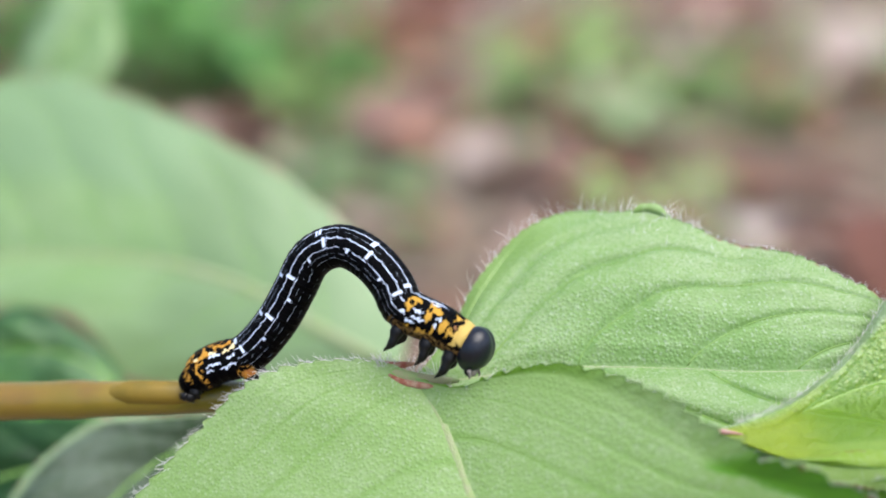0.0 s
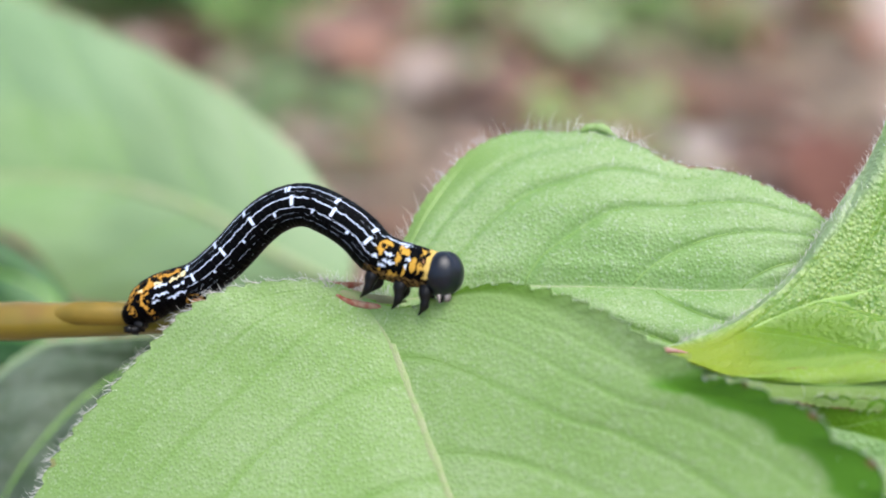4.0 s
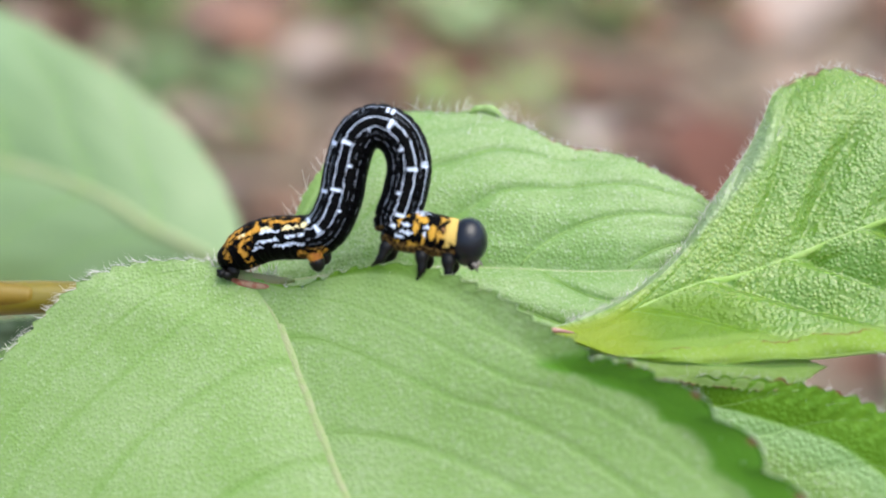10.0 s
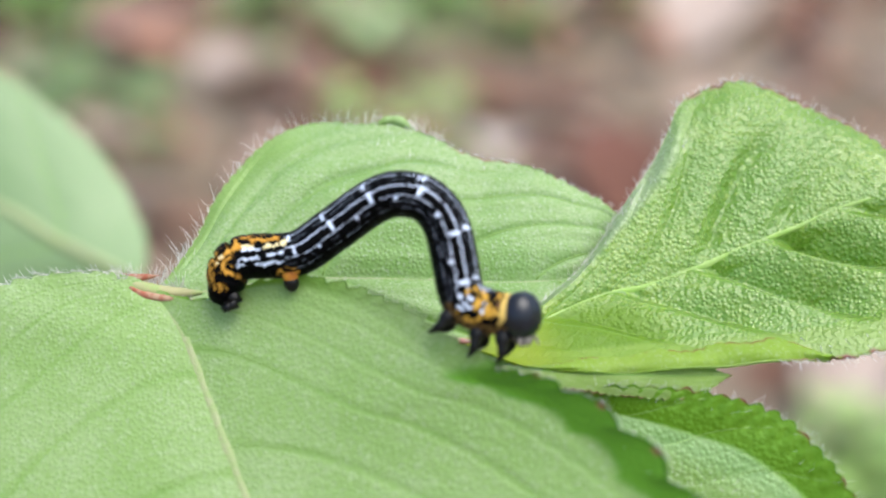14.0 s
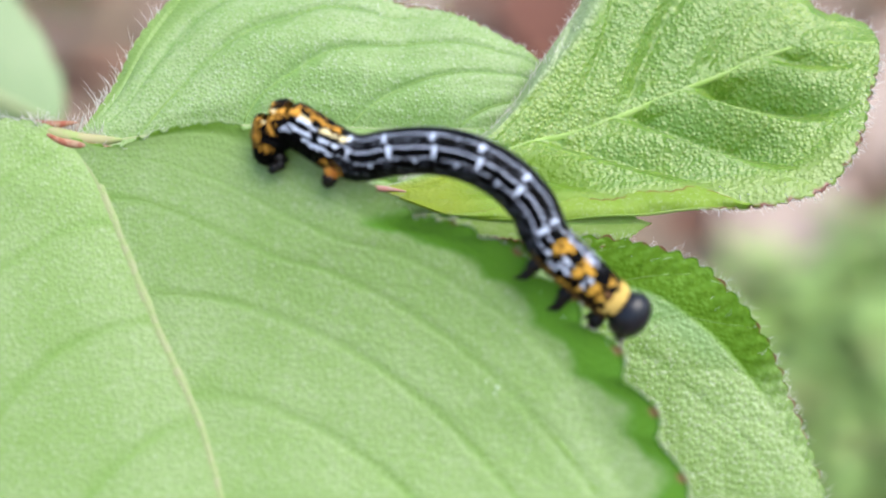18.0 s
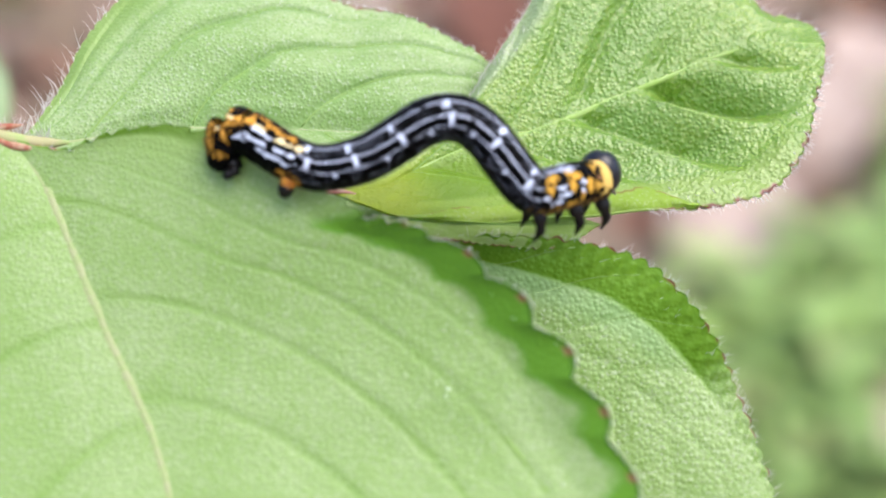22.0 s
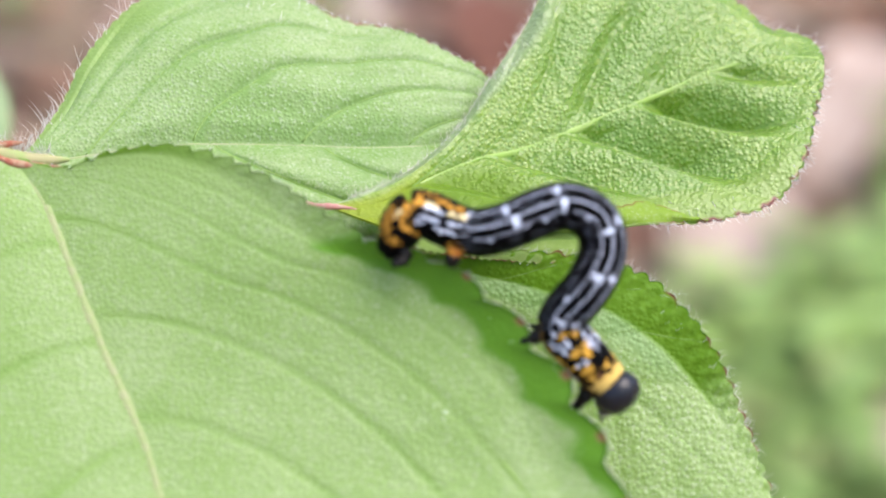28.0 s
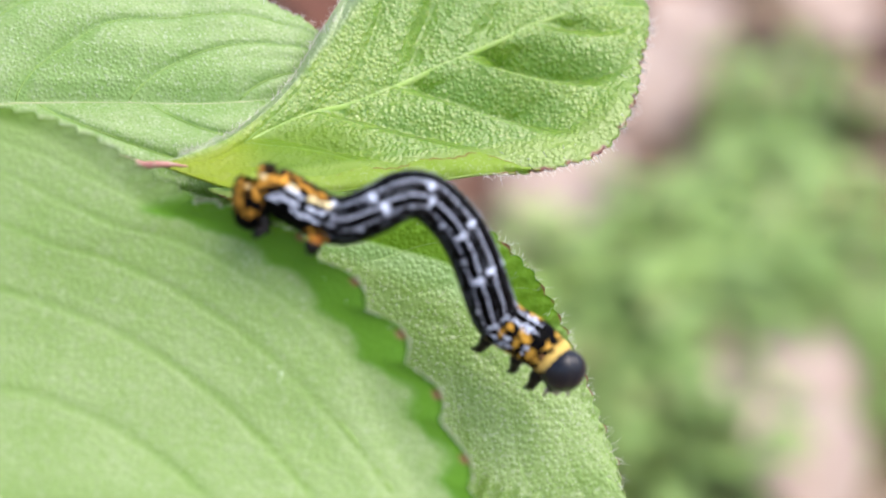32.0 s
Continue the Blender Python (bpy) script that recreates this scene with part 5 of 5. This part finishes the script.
stance(16, 12, 12, 50,
       [(-3.9, -6.6, -3.0), (-3.0, -5.9, -0.4), (1.7, -7.7, -1.8)],
       [(4.4, -7.8, 0.1), (5.9, -7.2, 2.9), (6.9, -6.7, 5.1), (8.8, -6.8, 6.1), (10.5, -7.7, 5.0), (11.1, -8.8, 2.8), (10.7, -9.9, 0.4)],
       [(9.7, -10.9, -1.8), (11.4, -11.7, -2.5), (13.5, -12.8, -3.2)])
stance(16.5, 12, 12, 47.5,
       [(-3.9, -6.5, -2.9), (-3.0, -5.8, -0.4), (1.7, -7.7, -1.8)],
       [(4.4, -7.8, 0.1), (5.8, -7.2, 2.9), (6.7, -6.8, 4.9), (8.3, -6.9, 5.9), (9.8, -7.6, 5.0), (10.6, -8.9, 2.6), (10.7, -10.2, 0.2)],
       [(11.1, -11.2, -1.9), (12.2, -12.2, -2.9), (13.9, -13.2, -3.6)])
stance(17, 18, 25, 45,
       [(-4.1, -6.2, -2.6), (-2.7, -5.8, -0.3), (2.1, -8.0, -1.9)],
       [(5.3, -8.4, -0.3), (7.3, -8.1, 2.8), (9.2, -8.1, 4.2), (11.0, -8.8, 3.6), (12.1, -10.1, 1.5), (12.8, -11.3, -0.6)],
       [(13.8, -12.5, -2.6), (15.4, -14.2, -4.4), (17.6, -16.2, -6.4)])
stance(18, 25, 30, 5,
       [(-4.5, -6.1, -2.6), (-3.1, -5.7, -0.2), (2.2, -8.3, -2.3)],
       [(5.7, -9.6, -1.3), (9.1, -10.6, -0.7), (12.1, -11.9, -0.9), (14.7, -13.2, -2.0), (16.7, -14.6, -3.8)],
       [(17.8, -16.1, -6.0), (21.0, -17.2, -8.9), (24.5, -18.3, -11.6)])
stance(19, 25, 30, -30,
       [(-4.2, -6.5, -2.8), (-2.8, -6.0, -0.3), (2.3, -8.6, -2.4)],
       [(5.6, -9.6, -1.5), (8.8, -10.6, -0.9), (11.9, -11.5, -0.5), (14.6, -12.4, -1.1), (16.8, -13.7, -2.5), (18.1, -14.8, -4.2)],
       [(18.8, -16.2, -6.3), (22.7, -16.3, -8.3), (26.9, -16.7, -11.0)])
stance(20, 25, 30, -58,
       [(-4.3, -6.3, -2.8), (-2.9, -5.9, -0.3), (2.2, -8.2, -2.1)],
       [(5.9, -9.4, -2.0), (9.2, -9.8, -0.5), (12.3, -10.2, 0.7), (15.2, -10.7, 0.7), (17.5, -11.6, -0.6), (19.4, -12.8, -2.7)],
       [(20.8, -14.0, -4.7), (24.1, -13.8, -6.1), (27.5, -13.6, -7.9)])
stance(21, 25, 25, -42,
       [(-4.1, -6.5, -2.9), (-2.7, -6.0, -0.4), (2.5, -8.4, -2.2)],
       [(6.6, -9.6, -1.9), (9.8, -10.0, -0.5), (13.0, -10.2, 0.8), (15.7, -10.6, 0.7), (17.9, -11.6, -0.8), (19.9, -12.7, -2.9)],
       [(21.2, -13.7, -4.6), (24.6, -12.7, -5.2), (28.9, -11.6, -6.2)])
stance(22, 25, 20, -34,
       [(-4.1, -6.4, -2.8), (-2.8, -6.1, -0.5), (2.7, -8.9, -2.7)],
       [(7.0, -9.8, -1.8), (9.9, -9.8, -0.1), (12.4, -9.7, 1.6), (14.9, -9.8, 2.0), (17.1, -10.5, 0.8), (18.9, -11.6, -1.3)],
       [(21.0, -12.6, -3.3), (24.2, -11.3, -3.4), (28.2, -9.5, -3.5)])
stance(23, 25, 20, -18,
       [(-4.0, -6.5, -2.9), (-2.7, -6.2, -0.6), (2.7, -8.9, -2.7)],
       [(6.7, -9.9, -2.2), (9.4, -9.7, -0.3), (11.7, -9.3, 1.8), (14.2, -9.3, 2.6), (16.5, -9.9, 1.6), (18.4, -10.9, -0.5)],
       [(20.6, -11.8, -2.1), (24.3, -10.6, -2.6), (28.5, -9.5, -3.5)])
stance(24, 25, 25, 20,
       [(-4.1, -6.7, -3.0), (-2.8, -6.3, -0.8), (2.7, -8.9, -2.8)],
       [(6.5, -9.9, -2.1), (9.1, -9.9, -0.4), (11.4, -9.7, 1.9), (13.6, -9.7, 2.8), (15.6, -10.4, 1.8), (17.3, -11.5, -0.3)],
       [(19.0, -12.5, -2.2), (22.7, -12.1, -3.5), (26.9, -11.5, -5.1)])
stance(25, 25, 35, 45,
       [(-4.2, -6.6, -3.0), (-3.0, -6.2, -0.8), (2.5, -8.9, -2.7)],
       [(6.3, -9.8, -1.9), (8.9, -10.0, -0.1), (11.2, -9.9, 1.7), (13.2, -10.1, 2.1), (14.9, -10.9, 1.0), (16.6, -12.0, -0.9)],
       [(18.1, -13.0, -2.7), (21.0, -13.4, -4.6), (24.5, -13.7, -6.5)])
stance(25.5, 25, 40, 50,
       [(-4.2, -6.6, -3.0), (-3.0, -6.2, -0.8), (2.5, -8.9, -2.8)],
       [(6.3, -9.9, -1.7), (8.9, -10.3, -0.3), (10.9, -10.5, 0.8), (12.9, -11.0, 0.7), (14.6, -11.9, -0.5), (16.1, -13.2, -2.4)],
       [(17.4, -14.3, -4.1), (19.5, -15.1, -5.8), (21.7, -16.0, -7.7)])
stance(27.5, 25, 30, 20,
       [(1.8, -10.8, -4.5), (3.3, -10.1, -1.9), (7.7, -11.3, -2.4)],
       [(10.9, -13.5, -1.3), (14.0, -14.2, -1.0), (17.1, -14.7, -1.0), (19.6, -15.6, -1.9), (21.2, -16.9, -3.9), (21.2, -18.6, -6.5)],
       [(21.4, -18.9, -9.9), (23.4, -19.8, -12.1), (26.1, -20.9, -14.6)])
stance(28, 12, 40, 15,
       [(9.6, -14.5, -5.3), (11.4, -13.9, -3.1), (15.4, -14.8, -4.5)],
       [(18.4, -16.2, -3.3), (20.7, -16.0, -2.3), (23.1, -16.0, -1.7), (25.2, -16.6, -2.6), (25.8, -17.6, -4.8), (24.5, -19.0, -7.2)],
       [(22.6, -18.9, -10.5), (24.4, -20.0, -12.8), (27.2, -21.4, -15.6)])
stance(29, 12, 30, 5,
       [(11.5, -15.8, -6.3), (12.9, -15.4, -4.3), (17.7, -16.4, -5.9)],
       [(20.3, -17.4, -4.5), (22.1, -16.6, -2.3), (24.6, -16.1, -1.1), (26.8, -16.5, -2.1), (27.5, -17.5, -4.5), (26.0, -18.6, -7.2)],
       [(24.0, -18.5, -10.6), (26.5, -19.0, -12.6), (29.6, -19.6, -14.9)])
stance(30, 25, 45, 25,
       [(11.6, -15.7, -6.1), (13.0, -15.3, -4.1), (17.7, -16.7, -6.2)],
       [(20.5, -17.6, -4.7), (22.3, -16.7, -2.7), (24.2, -16.5, -2.2), (26.2, -16.8, -3.2), (27.0, -17.9, -5.8), (26.6, -19.0, -8.8)],
       [(26.5, -18.8, -12.2), (28.8, -19.9, -14.2), (32.1, -21.0, -16.0)])
stance(31, 50, 72, 60,
       [(11.2, -15.7, -6.2), (12.6, -15.2, -4.1), (17.6, -16.7, -6.2)],
       [(20.0, -17.6, -4.8), (21.5, -16.9, -3.1), (23.2, -16.7, -2.6), (24.9, -17.1, -3.5), (25.8, -18.2, -6.1), (26.0, -19.3, -9.0)],
       [(26.4, -19.3, -12.8), (27.6, -20.3, -14.5), (29.2, -21.4, -16.7)])
stance(31.5, 50, 72, 60,
       [(11.3, -15.5, -5.9), (12.7, -15.1, -3.9), (17.7, -16.6, -6.1)],
       [(20.2, -17.5, -4.7), (21.9, -16.8, -3.0), (23.5, -16.7, -2.6), (25.1, -17.1, -3.8), (26.0, -18.2, -6.4), (26.2, -19.2, -9.1)],
       [(26.7, -19.0, -12.6), (27.4, -20.1, -14.3), (28.5, -21.2, -16.1)])
stance(32, 35, 55, 40,
       [(11.3, -15.6, -6.1), (12.5, -15.2, -4.1), (17.5, -16.9, -6.5)],
       [(20.6, -17.9, -5.2), (23.0, -17.4, -4.2), (25.0, -17.4, -4.4), (27.1, -18.1, -6.1), (28.6, -19.0, -8.4), (29.7, -20.0, -11.2)],
       [(31.2, -19.8, -14.6), (33.8, -21.3, -15.9), (36.3, -23.3, -17.7)])

caterpillar = new("caterpillar")
tagged(caterpillar, "black caterpillar with white stripes and orange ends walking on leaves", "caterpillar")


def girth(s):
    return float(np.interp(s, (0, 0.02, 0.06, 0.2, 0.5, 0.78, 0.9, 0.96), (1.4, 1.85, 2.05, 2.04, 2.06, 2.04, 1.95, 1.75)))


def ring_mesh(name, s, half, cap=0, parent=None):
    """One ring of the body; its z runs forward, y up, x to its left. cap closes the tail's end (-1) or the neck (1)."""
    around, rows = 28, [(-1.0, 0.90), (-0.8, 0.965), (-0.45, 0.995), (0.0, 1.0), (0.45, 0.995), (0.8, 0.965), (1.0, 0.90)]
    if cap:
        rows = [(-2.6, 0.02), (-2.5, 0.4), (-2.1, 0.72), (-1.4, 0.9)] + rows[2:] if cap < 0 else rows + [(1.5, 0.6), (1.6, 0.02)]
    verts, uv, faces = [], [], []
    for z, k in rows:
        r = girth(s + z * half / 37.0) * k
        for i in range(around + 1):
            a = (i / around - 0.5) * 2 * math.pi
            flat = 1 - 0.10 * max(0.0, -math.cos(a))
            verts.append((r * math.sin(a) * MM, r * math.cos(a) * flat * MM, z * half * MM))
            uv.append((i / around, s + z * half / 37.0))
    for j in range(len(rows) - 1):
        for i in range(around):
            a = j * (around + 1) + i
            faces.append((a, a + 1, a + around + 2, a + around + 1))
    return mesh_object(name, verts, faces, SKIN, parent, uv=uv)


def leg(parent, side, label):
    """A jointed leg that ends in a claw bent backwards."""
    p = spline([(side * 0.75, -0.9, 0.05), (side * 1.25, -1.9, 0.25), (side * 1.5, -2.8, 0.4), (side * 1.35, -3.8, 0.05)], 16)
    x = np.linspace(0, 1, 16)
    r = np.interp(x, (0, 0.25, 0.5, 0.75, 1), (0.80, 0.63, 0.47, 0.31, 0.05)) * (1 + 0.09 * np.cos(x * 19))
    v, f = tube(p * MM, r * MM, 10)
    mesh_object("leg", v, f, LEG_BLACK, parent, label)


def proleg(parent, side, z, length, label, skin, lean=0.0, thick=1.0):
    """A short fleshy leg, wide where it leaves the body, with a rounded foot."""
    p = spline([(side * 0.6, -0.5, z), (side * 1.05, -1.3, z + lean * 0.4), (side * 1.1, -1.4 - length, z + lean)], 10)
    v, f = tube(p * MM, np.array([1.05, 1.05, 1.0, 0.95, 0.88, 0.8, 0.74, 0.7, 0.66, 0.5]) * thick * MM, 14)
    ob = mesh_object("proleg", v, f, skin, parent, label)
    p = spline([(side * 1.1, -1.2 - length * 0.35, z + lean * 0.8), (side * 1.15, -1.4 - length, z + lean), (side * 1.15, -1.75 - length, z + lean * 1.1)], 8)
    v, f = tube(p * MM, np.array([0.5, 0.76, 0.82, 0.8, 0.74, 0.66, 0.52, 0.25]) * thick * MM, 14)
    mesh_object("foot", v, f, LEG_BLACK, ob, "black foot")


def head_mesh(parent):
    """Two rounded cheeks with a groove between them, mouthparts below."""
    verts, faces, nu, nv = [], [], 36, 24
    for j in range(nv + 1):
        b = math.pi * j / nv
        for i in range(nu):
            a = 2 * math.pi * i / nu
            x, y, z = math.sin(b) * math.cos(a), math.cos(b), math.sin(b) * math.sin(a)
            groove = 1 - 0.07 * math.exp(-((x / 0.16) ** 2)) * max(0.0, z * 0.7 + y * 0.6)
            low = 1 - 0.20 * max(0.0, -y) ** 2
            verts.append((1.88 * x * groove * low * MM, 2.1 * y * groove * MM, (1.66 * z * groove * low + 0.15 * (-y)) * MM))
    for j in range(nv):
        for i in range(nu):
            k = (i + 1) % nu
            faces.append((j * nu + i, j * nu + k, (j + 1) * nu + k, (j + 1) * nu + i))
    head = mesh_object("head", verts, faces, HEAD_BLACK, parent, "rounded black head capsule")
    for name, x, y, z, r, mat in (("labrum", 0.0, -1.72, 1.05, 0.4, PALE_MOUTH), ("mandible", 0.5, -1.8, 0.85, 0.36, LEG_BLACK), ("mandible", -0.5, -1.8, 0.85, 0.36, LEG_BLACK)):
        p = spline([(x, y + 0.35, z - 0.2), (x, y, z), (x * 0.8, y - 0.35, z + 0.1)], 8)
        v, f = tube(p * MM, np.array([0.9, 1.0, 1.05, 1.05, 1.0, 0.9, 0.7, 0.4]) * r * MM, 12)
        mesh_object(name, v, f, mat, head)
    for side in (-1, 1):
        p = spline([(side * 0.95, -1.5, 0.95), (side * 1.1, -1.75, 1.3), (side * 1.1, -2.0, 1.5)], 8)
        v, f = tube(p * MM, np.linspace(0.22, 0.06, 8) * MM, 8)
        mesh_object("antenna", v, f, PALE_MOUTH, head)
    return head


RINGS = []
REAR_N, MID_N, FORE_N = 8, 32, 7
for k in range(REAR_N):
    s = PRO * (k + 0.5) / REAR_N
    ob = ring_mesh("body_ring", s, 0.72, cap=-int(k == 0), parent=caterpillar)
    RINGS.append((ob, s))
    if k == 0:
        for side in (-1, 1):
            proleg(ob, side, -0.6, -0.9, "black rear clasper", LEG_BLACK, -1.2, 0.58)
    if k == REAR_N - 1:
        for side in (-1, 1):
            proleg(ob, side, 0.0, 1.1, "orange and black proleg with a black foot", ORANGE, 0.0, 0.84)
for k in range(MID_N):
    s = PRO + (THORAX - PRO) * (k + 0.5) / MID_N
    RINGS.append((ring_mesh("body_ring", s, 0.62, parent=caterpillar), s))
for k in range(FORE_N):
    s = THORAX + (NECK - THORAX) * (k + 0.5) / FORE_N
    ob = ring_mesh("chest_ring", s, 0.74, cap=int(k == FORE_N - 1), parent=caterpillar)
    RINGS.append((ob, s))
    if k in (0, 3, 6):
        for side in (-1, 1):
            leg(ob, side, "hooked black leg")
RINGS.append((head_mesh(caterpillar), 1.0))


def body_line(rear, middle, fore):
    """Points and directions for every ring on one stance's line."""
    pts = np.array(list(rear) + list(middle) + list(fore), float)
    n = 24 * (len(pts) - 1) + 1
    dense = []
    p = np.concatenate([2 * pts[:1] - pts[1:2], pts, 2 * pts[-1:] - pts[-2:-1]])
    for i in range(1, len(p) - 2):
        a, b, c, d = p[i - 1 : i + 3]
        u = np.linspace(0, 1, 24, endpoint=False)[:, None]
        dense.append(0.5 * (2 * b + (c - a) * u + (2 * a - 5 * b + 4 * c - d) * u**2 + (3 * b - a - 3 * c + d) * u**3))
    dense = np.concatenate(dense + [pts[-1:]])
    k = np.ones(13) / 13
    soft = np.stack([np.convolve(np.pad(dense[:, i], 6, mode="reflect", reflect_type="odd"), k, mode="valid") for i in range(3)], 1)
    along = np.r_[0, np.cumsum(np.linalg.norm(np.diff(soft, axis=0), axis=1))]
    a, b = along[24 * (len(rear) - 1)], along[24 * (len(rear) + len(middle))]
    marks, reach = (0.0, PRO, THORAX, 1.0), (0.0, a, b, along[-1])
    want = np.interp([s for _, s in RINGS], marks, reach)
    at = np.stack([np.interp(want, along, soft[:, i]) for i in range(3)], 1)
    ahead = np.stack([np.interp(want + 0.5, along, soft[:, i]) for i in range(3)], 1)
    behind = np.stack([np.interp(want - 0.5, along, soft[:, i]) for i in range(3)], 1)
    return at, unit(ahead - behind)


# ---- what moves ----
LEAF_ROOT = front_shape.at(0.0, 0.0) * MM
# seconds, shift to the right in millimetres, degrees by which the leaf tips under its walker
LEAF_SWAY = ((0, 0.6, 0), (12, 0.65, 0), (13.5, 0.5, 0.1), (16, 0.35, 0.2), (18, 0.0, 0), (25.5, 0.0, 0), (27.5, 0.0, 0.8), (28.5, 0.0, 1.15), (30, 0.0, 1.5), (32, 0.0, 1.7))


def motions():
    root = Matrix.Translation(Vector(LEAF_ROOT))
    walk(front, [(t, Matrix.Translation((dx * MM, 0, 0)) @ root @ Matrix.Rotation(radians(tip), 4, FACING * -1) @ root.inverted()) for t, dx, tip in LEAF_SWAY])
    rows = [[] for _ in RINGS]
    base_rows = []
    for t, roll_mid, roll_front, turn, rear, middle, fore in STANCES:
        at, way = body_line(rear, middle, fore)
        base = at[REAR_N - 1].copy()
        base_rows.append((t, Matrix.Translation(Vector(base * MM))))
        for n, (ob, s) in enumerate(RINGS):
            z = Vector(way[n])
            x = (z * FACING.dot(z) - FACING).normalized()
            y = z.cross(x)
            m = Matrix((x, y, z)).transposed()
            roll = float(np.interp(s, (0.0, PRO, 0.5, THORAX, 1.0), (12, 12, roll_mid, roll_front, roll_front)))
            m = m @ Matrix.Rotation(radians(roll), 3, "Z")
            spot = Vector((at[n] - base) * MM)
            if s >= 1.0:  # the head turns about the neck
                hinge = Vector((0, 0, (2.2 if turn < 0 else 0.4) * MM))
                spot -= m @ hinge
                m = m @ Matrix.Rotation(radians(-turn), 3, "Y")
                spot += m @ hinge
                m = m @ Matrix.Rotation(radians(6), 3, "X")
            rows[n].append((t, Matrix.Translation(spot) @ m.to_4x4()))
    walk(caterpillar, base_rows)
    for (ob, s), r in zip(RINGS, rows):
        walk(ob, r)


motions()
